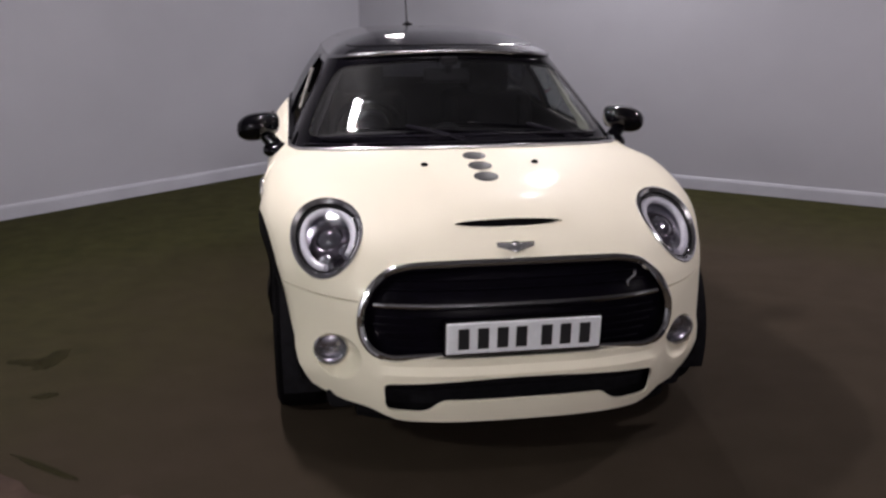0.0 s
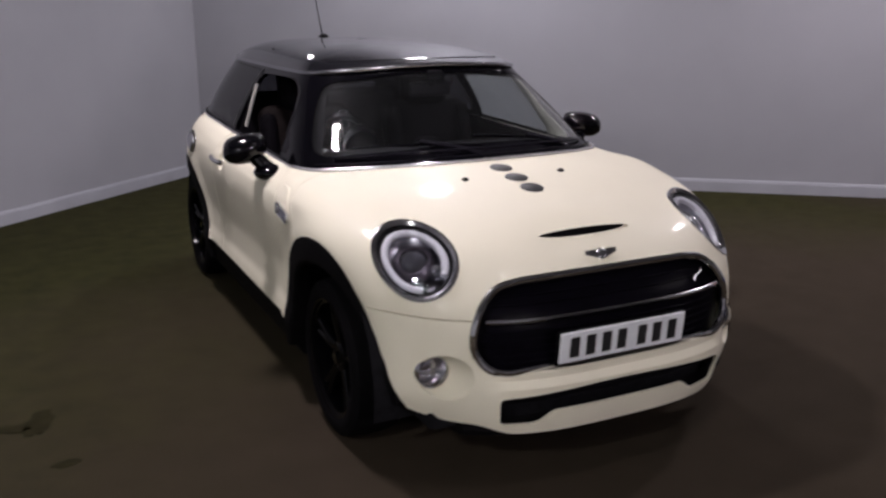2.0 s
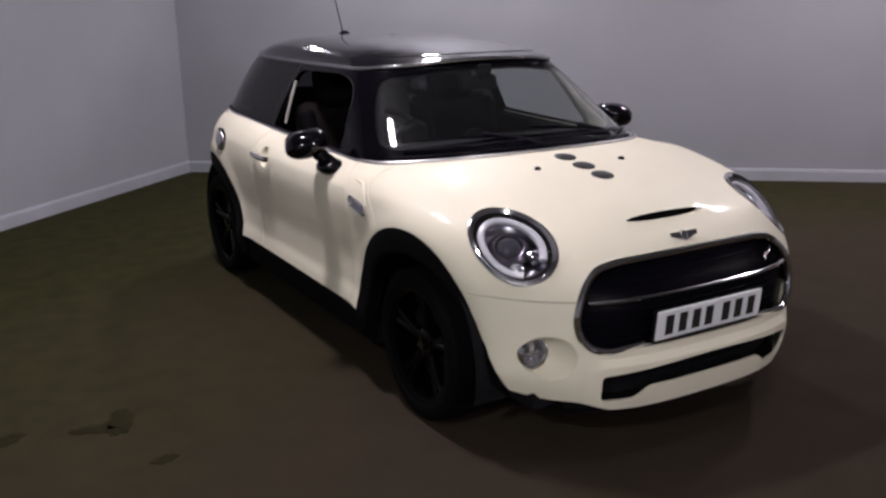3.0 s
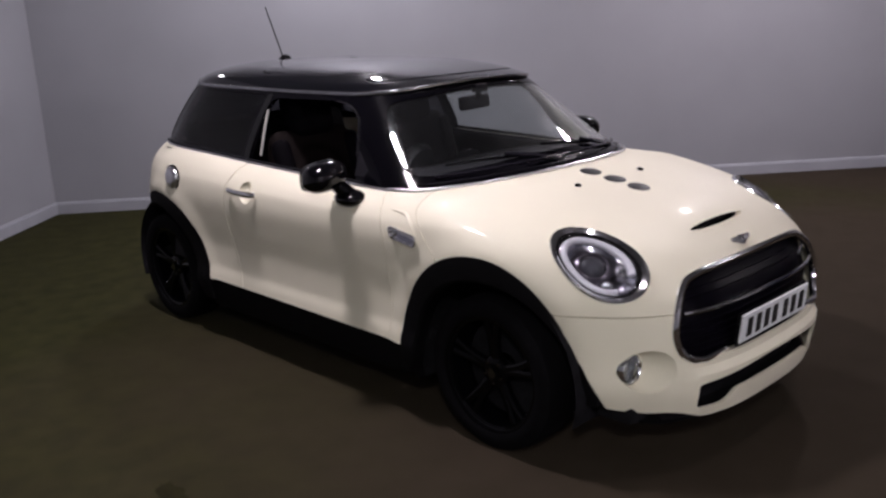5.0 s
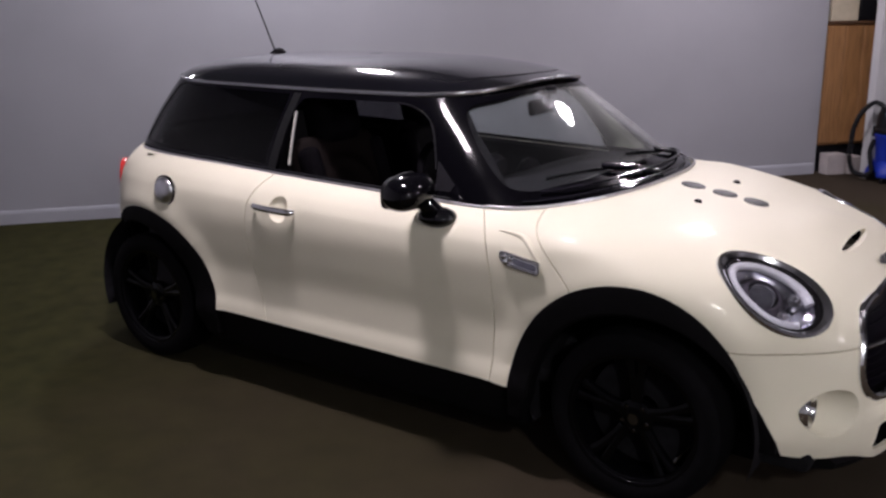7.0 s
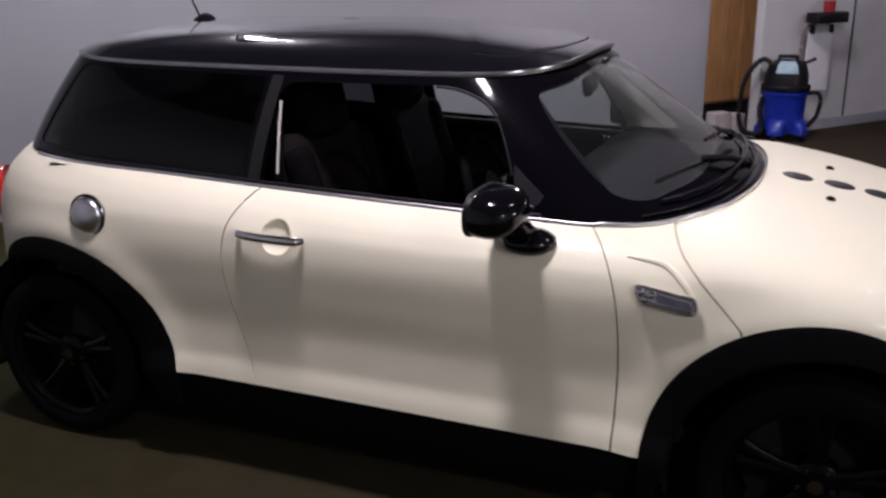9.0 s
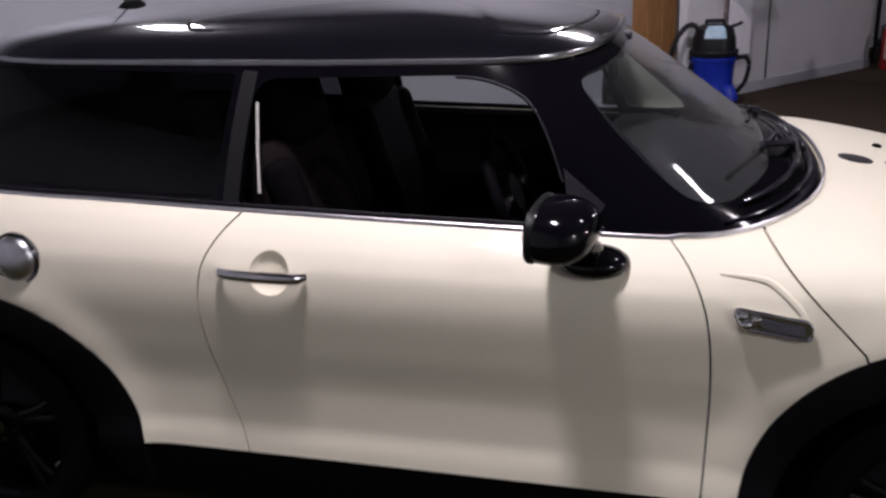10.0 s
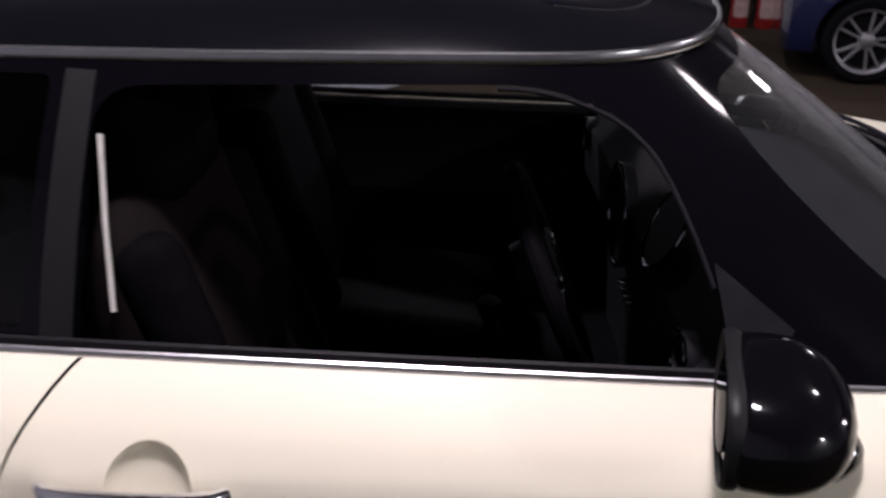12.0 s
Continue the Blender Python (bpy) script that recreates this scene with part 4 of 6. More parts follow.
    roof_panel("sunroof", pane, [(1.0, 0.0), (0.998, 0.0018), (0.99, 0.0026), (0.96, 0.0024), (0.9, 0.0024), (0.8, 0.0024)] + inner, ROOF_BLACK, "gloss black glass sunroof panel")
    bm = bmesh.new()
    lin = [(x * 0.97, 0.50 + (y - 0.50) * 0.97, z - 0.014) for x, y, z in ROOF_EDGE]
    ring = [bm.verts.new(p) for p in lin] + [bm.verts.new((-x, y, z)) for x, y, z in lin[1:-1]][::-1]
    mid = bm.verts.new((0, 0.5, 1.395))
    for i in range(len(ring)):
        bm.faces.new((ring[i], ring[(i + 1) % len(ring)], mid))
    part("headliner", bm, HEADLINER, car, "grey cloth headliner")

    # --- bright strips ---
    def strip(name, pts, r, label, flat=0.6):
        bm = bmesh.new()
        full = [(-x, y, z) for x, y, z in pts][::-1] + list(pts[1:])
        tube(bm, full, r, 8, flat=flat)
        return part(name, bm, BRIGHT, car, label)
    nb = len(BELT) - 18
    strip("belt_trim", [(x + 0.001, y - (0.004 if y < -0.9 else 0), z + (0.006 if y < -0.6 else 0.001)) for x, y, z in BELT[:nb]], 0.0065, "chrome strip along the window base")
    for side in (-1, 1):
        bm = bmesh.new()
        tube(bm, [(side * (x - 0.004), y, z + (0.010 if side < 0 else 0.0)) for x, y, z in BELT[:nb] if y > -0.46], 0.009, 8, flat=0.6)
        part("window_seal", bm, TRIM_DARK, car, "black rubber seal above the chrome strip")
    strip("roof_trim", [(x + 0.002, y, z - 0.006) for x, y, z in ROOF_EDGE[:nb + 4]], 0.009, "satin strip along the roof edge").data.materials[0] = SATIN

    # --- black skirts and wheel arches ---
    for side in (-1, 1):
        bm = bmesh.new()
        prof = [(0.838, 0.338), (0.838, 0.30), (0.826, 0.22), (0.80, 0.175), (0.70, 0.165), (0.70, 0.338)]
        rings = [[bm.verts.new((side * x, y, z)) for x, z in prof] for y in np.linspace(-0.80, 0.83, 12)]
        for a, b in zip(rings, rings[1:]):
            for i in range(6):
                bm.faces.new((a[i], a[(i + 1) % 6], b[(i + 1) % 6], b[i]))
        bm.faces.new(rings[0])
        bm.faces.new(rings[-1][::-1])
        part("sill_skirt", bm, PLASTIC, car, "black plastic sill skirt")
        for front, yc in ((True, AX_F), (False, AX_R)):
            zc = 0.31
            bm = bmesh.new()
            rings = []
            for t in np.linspace(-0.07, 1.07, 60):
                a = math.pi * min(1, max(0, t))
                ring = []
                oy, oz = arch_point(front, a)
                low = 1.25 * (max(0, -t) + max(0, t - 1) * (0.5 if front else 1.0))
                iy, iz = yc + 0.372 * math.cos(a), zc + 0.372 * math.sin(a)
                iy, iz = oy + (iy - oy) * (1 - low / 0.19), oz + (iz - oz) * (1 - low / 0.19)
                x0 = side_x(oy, max(0.22, oz))
                for k, off in ((0.006, -0.012), (0.010, 0.003), (0.18, 0.006), (0.90, 0.002), (1.0, -0.008), (1.0, -0.06), (0.006, -0.06)):
                    y, z = oy + (iy - oy) * k, oz + (iz - oz) * k
                    ring.append(bm.verts.new((side * (x0 + off - low * 0.12), y, z - low)))
                rings.append(ring)
            for p, q in zip(rings, rings[1:]):
                for i in range(7):
                    bm.faces.new((p[i], p[(i + 1) % 7], q[(i + 1) % 7], q[i]))
            bm.faces.new(rings[0])
            bm.faces.new(rings[-1][::-1])
            part("arch_trim", bm, PLASTIC, car, "black plastic wheel arch trim")
            bm = bmesh.new()
            n = 40
            for rr in (0.40,):
                outer = [(yc + rr * math.cos(a), zc + rr * math.sin(a)) for a in np.linspace(-0.3, math.pi + 0.3, n)]
                r0 = [bm.verts.new((side * 0.80, y, z)) for y, z in outer]
                r1 = [bm.verts.new((side * 0.48, y, z)) for y, z in outer]
                for i in range(n - 1):
                    bm.faces.new((r0[i], r0[i + 1], r1[i + 1], r1[i]))
                bm.faces.new(r1)
            part("wheel_well", bm, DARK, car)
    # underside
    bm = bmesh.new()
    box(bm, 0, 0.0, 0.235, 1.30, 3.5, 0.10, 0.03)
    part("underbody", bm, DARK, car)
    # lower valance below the nose
    bm = bmesh.new()
    xs = np.linspace(-0.55, 0.55, 40)
    prof = [(0.06, 0.235), (0.012, 0.205), (0.02, 0.185), (0.10, 0.165), (0.25, 0.165), (0.25, 0.235)]
    rings = [[bm.verts.new((x, front_y(x, 0.24) + o, z)) for o, z in prof] for x in xs]
    for a, b in zip(rings, rings[1:]):
        for i in range(6):
            bm.faces.new((a[i], a[(i + 1) % 6], b[(i + 1) % 6], b[i]))
    bm.faces.new(rings[0])
    bm.faces.new(rings[-1][::-1])
    part("front_valance", bm, PLASTIC, car, "black plastic under-lip of the bumper")

    # --- grille ---
    def nose_sheet(name, poly, depth, material, label, nx=44, nz=12, parent=car):
        """A sheet behind an opening of the nose, following the nose's curve."""
        zs = [p[1] for p in poly]
        xs_ = [p[0] for p in poly]
        bm = bmesh.new()
        g = []
        for z in np.linspace(min(zs) - 0.01, max(zs) + 0.01, nz):
            g.append([bm.verts.new((x, front_y(x, min(z, 0.7)) + depth, z)) for x in np.linspace(min(xs_) - 0.01, max(xs_) + 0.01, nx)])
        for a, b in zip(g, g[1:]):
            for i in range(nx - 1):
                bm.faces.new((a[i], a[i + 1], b[i + 1], b[i]))
        return part(name, bm, material, parent, label)
    gr = nose_sheet("grille", GRILLE, 0.045, GRILLE_BLACK, "black grille with chrome frame")
    for z in np.linspace(0.445, 0.575, 6):
        bm = bmesh.new()
        w = 0.50 - 0.9 * abs(z - 0.53)
        tube(bm, [(x, front_y(x, z) + 0.0435, z) for x in np.linspace(-w, w, 36)], 0.0032, 6)
        part("grille_slat", bm, GRILLE_BLACK, gr)
    for z in np.linspace(0.635, 0.69, 3):
        bm = bmesh.new()
        w = 0.49 - 1.0 * max(0, z - 0.60)
        tube(bm, [(x, front_y(x, z) + 0.0435, z) for x in np.linspace(-w, w, 36)], 0.003, 6)
        part("grille_slat", bm, GRILLE_BLACK, gr)
    bm = bmesh.new()
    tube(bm, [(x, front_y(x, z) + 0.001, z) for x, z in grow(GRILLE, -0.003)], 0.0145, 10, closed=True, up=Vector((0, 1, 0)), flat=1.0)
    part("grille_frame", bm, CHROME, gr, "chrome frame round the grille")
    bm = bmesh.new()
    tube(bm, [(x, front_y(x, 0.597) + 0.010, 0.597) for x in np.linspace(-0.49, 0.49, 40)], 0.008, 8)
    part("grille_bar", bm, CHROME, gr, "chrome bar across the grille")
    # small emblem on the grille
    bm = bmesh.new()
    tube(bm, [(0.392 + 0.014 * math.sin(a * 2), front_y(0.39, 0.645) + 0.018, 0.645 + 0.024 * math.cos(a)) for a in np.linspace(0.2, math.pi - 0.2, 12)], 0.005, 6)
    part("emblem", bm, SATIN, gr, "small grey emblem")
    it = nose_sheet("lower_intake", INTAKE, 0.06, DARK, "black lower air intake", 40, 6)
    for z in (0.295, 0.315):
        bm = bmesh.new()
        tube(bm, [(x, front_y(x, z) + 0.045, z) for x in np.linspace(-0.45, 0.45, 30)], 0.005, 6)
        part("intake_slat", bm, DARK, it)
    bm = bmesh.new()
    box(bm, 0, -1.57, 0.815, 0.42, 0.14, 0.05)
    part("scoop_duct", bm, DARK, car, "dark slot of the bonnet scoop")

    # --- number plate ---
    pl = new("number_plate")
    pl.parent = car
    pl.matrix_basis = pose(-0.003, -1.948, 0.497, 6, 0, 0)
    tagged(pl, "white number plate with dark characters")
    bm = bmesh.new()
    box(bm, 0, 0, 0, 0.520, 0.010, 0.111, 0.003, 1)
    part("plate", bm, PLATE_WHITE, pl)
    bm = bmesh.new()
    box(bm, 0, 0.012, -0.004, 0.535, 0.012, 0.128, 0.004, 1)
    part("plate_holder", bm, PLASTIC, pl, "black plate holder")
    for cx in (-0.203, -0.138, -0.073, -0.010, 0.075, 0.139, 0.205):
        bm = bmesh.new()
        box(bm, cx, -0.0062, 0, 0.037, 0.0016, 0.074, 0.0005, 1)
        part("plate_bar", bm, PLATE_BLACK, pl, "dark character bar")

    # --- headlamps and fog lamps ---
    for side in (-1, 1):
        M = head_frame(side)
        hl = new("headlight")
        hl.parent = car
        hl.matrix_basis = M
        tagged(hl, "round headlight with chrome ring and white light guide")
        E = Matrix.Diagonal((0.865, 1.256, 1, 1))
        bm = bmesh.new()
        lathe(bm, [(0.150, -0.05), (0.156, 0.000), (0.154, 0.009), (0.145, 0.012), (0.133, 0.003), (0.131, -0.05)], 56, E, close=True)
        on_skin(bm, side)
        part("bezel", bm, CHROME, hl, "chrome ring")
        bm = bmesh.new()
        lathe(bm, [(0.133, -0.012), (0.1315, 0.000), (0.124, -0.001), (0.121, -0.02)], 56, E, close=True)
        on_skin(bm, side)
        part("gasket", bm, PLASTIC, hl)
        bm = bmesh.new()
        lathe(bm, [(0.128, -0.004), (0.118, -0.035), (0.085, -0.060), (0.045, -0.070), (0.044, -0.075), (0.090, -0.066), (0.122, -0.04), (0.131, -0.004)], 56, E, close=True)
        on_skin(bm, side)
        part("reflector", bm, SILVER, hl, "silver reflector bowl")
        bm = bmesh.new()
        pts = [(0.107 * math.cos(a) * 0.865, 0.107 * math.sin(a) * 1.256, -0.014) for a in np.radians(np.linspace(-62, 242, 50))]
        tube(bm, pts, 0.014, 8)
        on_skin(bm, side)
        part("light_guide", bm, LAMP_WHITE, hl, "white ring light guide")
        bm = bmesh.new()
        lathe(bm, [(0.074, -0.085), (0.078, -0.058), (0.068, -0.046), (0.055, -0.038), (0.050, -0.040), (0.048, -0.085)], 40, Matrix.Translation((0, 0.012, 0.012)), close=True)
        on_skin(bm, side)
        part("projector_ring", bm, SHROUD, hl, "dark grey projector surround")
        bm = bmesh.new()
        lathe(bm, [(0.050, -0.075), (0.049, -0.05), (0.040, -0.035), (0.024, -0.026), (0.0005, -0.022)], 40, Matrix.Translation((0, 0.012, 0.012)))
        on_skin(bm, side)
        part("projector", bm, LENS, hl, "dark projector lens")
        for k in (-1, 1):
            bm = bmesh.new()
            lathe(bm, [(0.026, -0.06), (0.024, -0.035), (0.018, -0.033), (0.012, -0.05), (0.0005, -0.055)], 24, Matrix.Translation((k * 0.040, -0.078, 0.012)))
            on_skin(bm, side)
            part("indicator", bm, CHROME, hl)
        bm = bmesh.new()
        lathe(bm, [(0.132, -0.004), (0.118, 0.010), (0.085, 0.020), (0.045, 0.026), (0.002, 0.028)], 56, E)
        on_skin(bm, side)
        cv = part("cover", bm, CLEAR, hl, "clear plastic cover")
        cv.visible_shadow = False
        M = lamp_frame(FOG, Vector((0, -1, 0)), side)
        fg = new("fog_light")
        fg.parent = car
        fg.matrix_basis = M
        tagged(fg, "small round fog light in the bumper")
        bm = bmesh.new()
        lathe(bm, [(0.059, -0.06), (0.059, 0.010), (0.055, 0.016), (0.049, 0.008), (0.047, -0.03), (0.047, -0.06)], 40, close=True)
        part("bezel", bm, CHROME, fg, "chrome ring")
        # the hollow of the bumper runs out to the skin round the lamp
        bm = bmesh.new()
        rings = []
        for k in np.linspace(0, 1, 5):
            ring = []
            for a in np.linspace(0, 2 * math.pi, 44, endpoint=False):
                lo, hi = 0.0, 0.16
                for _ in range(24):
                    h = (lo + hi) / 2
                    r = fog_radius(h)
                    if front_y(FOG[0] + r * math.cos(a), FOG[2] + r * math.sin(a)) < FOG[1] - h:
                        lo = h
                    else:
                        hi = h
                h = (lo - 0.0005) * k
                r = fog_radius(h) + 0.0015
                ring.append(bm.verts.new((side * r * math.cos(a), r * math.sin(a), h)))
            rings.append(ring)
        for a, b in zip(rings, rings[1:]):
            for i in range(44):
                bm.faces.new((a[i], a[(i + 1) % 44], b[(i + 1) % 44], b[i]))
        bmesh.ops.transform(bm, matrix=M.inverted() @ Matrix.Translation((FOG[0] * side, FOG[1], FOG[2])) @ Matrix(((1, 0, 0), (0, 0, -1), (0, 1, 0))).to_4x4(), verts=bm.verts)
        part("fog_recess", bm, CREAM, fg, "cream hollow round the fog light")
        bm = bmesh.new()
        lathe(bm, [(0.050, -0.03), (0.044, -0.022), (0.025, -0.016), (0.0005, -0.014)], 32)
        part("lens", bm, SILVER, fg)
        bm = bmesh.new()
        box(bm, 0, -0.004, -0.014, 0.085, 0.006, 0.01, 0.002, 1)
        box(bm, 0, -0.018, -0.014, 0.078, 0.005, 0.01, 0.002, 1)
        part("lens_bar", bm, SATIN, fg)

    # --- badge, bonnet vents and washer jets ---
    bz = bonnet_z(0, -1.79)
    bm = bmesh.new()
    lathe(bm, [(0.020, 0.0), (0.021, 0.006), (0.016, 0.009), (0.0005, 0.010)], 28)
    for s in (-1, 1):
        rows_ = []
        for k in range(7):
            t = k / 6
            x = s * (0.018 + 0.046 * t)
            h = 0.016 - 0.004 * t
            yb = 0.004 * t
            rows_.append([bm.verts.new((x, yb + h, 0.003)), bm.verts.new((x, yb + h, 0.007)), bm.verts.new((x, yb - h * (1 - 0.7 * t), 0.007)), bm.verts.new((x, yb - h * (1 - 0.7 * t), 0.003))])
        for a, b in zip(rows_, rows_[1:]):
            for i in range(4):
                bm.faces.new((a[i], a[(i + 1) % 4], b[(i + 1) % 4], b[i]))
        bm.faces.new(rows_[0])
        bm.faces.new(rows_[-1])
    M = Matrix.Translation((0, -1.795, bz - 0.002)) @ Euler((radians(52), 0, 0)).to_matrix().to_4x4()
    bmesh.ops.transform(bm, matrix=M, verts=bm.verts)
    part("badge", bm, SATIN, car, "small chrome winged badge")

    def on_bonnet(x, y):
        p = Vector((x, y, bonnet_z(x, y)))
        dx = Vector((0.02, 0, bonnet_z(x + 0.01, y) - bonnet_z(x - 0.01, y)))
        dy = Vector((0, 0.02, bonnet_z(x, y + 0.01) - bonnet_z(x, y - 0.01)))
        n = dx.cross(dy).normalized()
        m = n.to_track_quat("Z", "Y").to_matrix().to_4x4()
        m.translation = p
        return m
    for y in (-1.338, -1.218, -1.092):
        bm = bmesh.new()
        lathe(bm, [(0.047, -0.004), (0.047, 0.002), (0.045, 0.003), (0.0005, 0.003)], 36, on_bonnet(-0.008, y))
        part("bonnet_decal", bm, PLATE_BLACK, car, "round black bonnet sticker")
    for x in (-0.225, 0.22):
        bm = bmesh.new()
        lathe(bm, [(0.014, -0.004), (0.014, 0.005), (0.009, 0.009), (0.0005, 0.010)], 20, on_bonnet(x, -1.19))
        part("washer_jet", bm, PLASTIC, car, "small black washer jet")

    # --- flank fittings ---
    def flank(name, material, label, maker, both=True):
        bm = bmesh.new()
        maker(bm)
        o = part(name, bm, material, car, label)
        if both:
            mirrored(o, name, car, label)
        return o
    def cup(bm):
        x0 = side_x(0.345, 0.850)
        rings = []
        for r, dep in ((0.054, -0.0005), (0.052, 0.002), (0.045, 0.012), (0.033, 0.020), (0.016, 0.025)):
            rings.append([bm.verts.new((-(side_x(0.345, 0.850 + r * math.sin(a)) - dep), 0.345 + r * math.cos(a), 0.850 + r * math.sin(a))) for a in np.linspace(0, 2 * math.pi, 36, endpoint=False)])
        for a, b in zip(rings, rings[1:]):
            for i in range(36):
                bm.faces.new((a[i], a[(i + 1) % 36], b[(i + 1) % 36], b[i]))
        bm.faces.new(rings[-1])
    flank("handle_cup", CREAM, "cream round recess behind the handle", cup)
    def grip(bm):
        pts = []
        for t in np.linspace(0, 1, 15):
            y = 0.245 + 0.230 * t
            e = 0.024 * math.sin(math.pi * t) ** 0.3 if 0 < t < 1 else 0
            pts.append((-(side_x(y, 0.852) + 0.010 + e), y, 0.851 + 0.006 * t))
        tube(bm, pts, lambda t: 0.0145 if 0.02 < t < 0.98 else 0.010, 10, flat=0.75, up=Vector((0, 0, 1)))
    flank("door_handle", CHROME, "chrome door handle", grip)
    def scut(bm):
        skin_patch(bm, rounded([(-0.727, 0.834), (-0.747, 0.792), (-0.887, 0.772), (-0.887, 0.811)], [0.02, 0.018, 0.012, 0.012], 4), 0.012, 0.02)
    flank("side_scuttle", CHROME, "bright silver side scuttle", scut)
    def scut_rim(bm):
        pts = rounded([(-0.727, 0.834), (-0.747, 0.792), (-0.887, 0.772), (-0.887, 0.811)], [0.02, 0.018, 0.012, 0.012], 4)
        tube(bm, [(-(side_x(y, z) + 0.012), y, z) for y, z in pts], 0.005, 8, closed=True, up=Vector((1, 0, 0)))
    flank("scuttle_rim", CHROME, "chrome rim of the side scuttle", scut_rim)
    def scut_lamp(bm):
        for yy, zz, rr in ((-0.748, 0.818, 0.011), (-0.757, 0.799, 0.012), (-0.775, 0.812, 0.010)):
            bmesh.ops.create_uvsphere(bm, u_segments=14, v_segments=10, radius=1, matrix=Matrix.Translation((-(side_x(yy, zz) + 0.014), yy, zz)) @ Matrix.Diagonal((0.008, rr, rr, 1)))
    flank("scuttle_lamp", CHROME, "small bright repeater lamp", scut_lamp)
    def ridge(bm):
        cy, cz = curve_of([(0, -0.700), (1, -0.790), (2, -0.865), (3, -0.890)]), curve_of([(0, 0.893), (1, 0.886), (2, 0.828), (3, 0.785)])
        tube(bm, [(-(side_x(cy(t), cz(t)) - 0.003), cy(t), cz(t)) for t in np.linspace(0, 3, 24)], lambda t: 0.003 + 0.007 * math.sin(math.pi * t), 8)
    flank("scuttle_ridge", CREAM, "cream raised crease above the scuttle", ridge)
    def scut2(bm):
        skin_patch(bm, rounded([(-0.785, 0.816), (-0.79, 0.795), (-0.874, 0.782), (-0.874, 0.802)], 0.006, 3), 0.015, 0.008)
    flank("scuttle_inlay", INLAY, "smoked silver inlay of the side scuttle", scut2)
    bm = bmesh.new()
    M = Matrix.Translation((-(side_x(1.055, 0.858) - 0.004), 1.055, 0.858)) @ Euler((0, radians(-88), 0)).to_matrix().to_4x4()
    lathe(bm, [(0.070, 0.0), (0.070, 0.009), (0.067, 0.013), (0.062, 0.012), (0.062, 0.004)], 44, M, close=True)
    part("filler_ring", bm, DIM_TRIM, car, "dark chrome ring round the filler cap")
    bm = bmesh.new()
    lathe(bm, [(0.061, 0.002), (0.060, 0.012), (0.056, 0.020), (0.047, 0.027), (0.034, 0.032), (0.018, 0.035), (0.0005, 0.036)], 44, M)
    part("fuel_cap", bm, BRIGHT, car, "round domed chrome fuel filler cap")
    # tail lamps
    for side in (-1, 1):
        bm = bmesh.new()
        ring = []
        for off, k in ((-0.02, 1.0), (0.012, 1.0), (0.018, 0.86)):
            ring.append([bm.verts.new((side * (side_x(1.735 + 0.06 * k * math.cos(a), 0.80) + off), 1.735 + 0.06 * k * math.cos(a), 0.80 + 0.115 * k * math.sin(a))) for a in np.linspace(0, 2 * math.pi, 32, endpoint=False)])
        for a, b in zip(ring, ring[1:]):
            for i in range(32):
                bm.faces.new((a[i], a[(i + 1) % 32], b[(i + 1) % 32], b[i]))
        bm.faces.new(ring[-1])
        part("tail_light", bm, RED_LENS, car, "red tail light")

    # --- door mirrors ---
    for side in (-1, 1):
        mr = new("door_mirror")
        mr.parent = car
        tagged(mr, "gloss black door mirror on a rounded foot")
        bm = bmesh.new()
        bmesh.ops.create_uvsphere(bm, u_segments=32, v_segments=20, radius=1)
        for v in bm.verts:
            x, y, z = v.co
            sx, sz = 0.097, 0.063
            w = math.copysign(abs(x) ** 0.8, x)
            h = math.copysign(abs(z) ** 0.85, z)
            yy = y * 0.084 if y < 0 else 0.052 * y ** 0.3
            v.co = (side * (0.893 + w * sx), -0.356 + yy, 1.005 + h * sz - 0.012 * w)
        turn = Matrix.Translation((side * 0.893, -0.364, 0)) @ Matrix.Rotation(radians(-11 if side < 0 else 1), 4, "Z") @ Matrix.Translation((-side * 0.893, 0.356, 0))
        bmesh.ops.transform(bm, matrix=turn, verts=bm.verts)
        part("housing", bm, GLOSS_BLACK, mr)
        bm = bmesh.new()
        rings = []
        for k, y in ((0.90, 0.028), (0.975, 0.038), (0.98, 0.048), (0.94, 0.053), (0.86, 0.048)):
            ring = []
            for a in np.linspace(0, 2 * math.pi, 48, endpoint=False):
                w, h = math.copysign(abs(math.cos(a)) ** 0.62, math.cos(a)) * k, math.copysign(abs(math.sin(a)) ** 0.66, math.sin(a)) * k
                ring.append(bm.verts.new((side * (0.893 + w * 0.094), -0.356 + y, 1.005 + h * 0.061 - 0.012 * w)))
            rings.append(ring)
        for a, b in zip(rings, rings[1:]):
            for i in range(48):
                bm.faces.new((a[i], a[(i + 1) % 48], b[(i + 1) % 48], b[i]))
        bmesh.ops.transform(bm, matrix=turn, verts=bm.verts)
        part("housing_rim", bm, PILLAR, mr, "satin dark grey rim round the mirror")
        bm = bmesh.new()
        lathe(bm, [(0.062, 0.0), (0.062, 0.003), (0.0005, 0.004)], 32, Matrix.Translation((side * 0.893, -0.3065, 1.005)) @ Euler((radians(-90), 0, 0)).to_matrix().to_4x4() @ Matrix.Diagonal((1, 0.72, 1, 1)))
        bmesh.ops.transform(bm, matrix=turn, verts=bm.verts)
        part("mirror_glass", bm, MIRROR, mr, "mirror glass")
        bm = bmesh.new()
        bmesh.ops.create_uvsphere(bm, u_segments=24, v_segments=16, radius=1)
        for v in bm.verts:
            x, y, z = v.co
            v.co = (side * (0.808 + 0.066 * x), -0.428 + 0.082 * y, 0.905 + 0.038 * z)
        part("foot", bm, GLOSS_BLACK, mr)
        bm = bmesh.new()
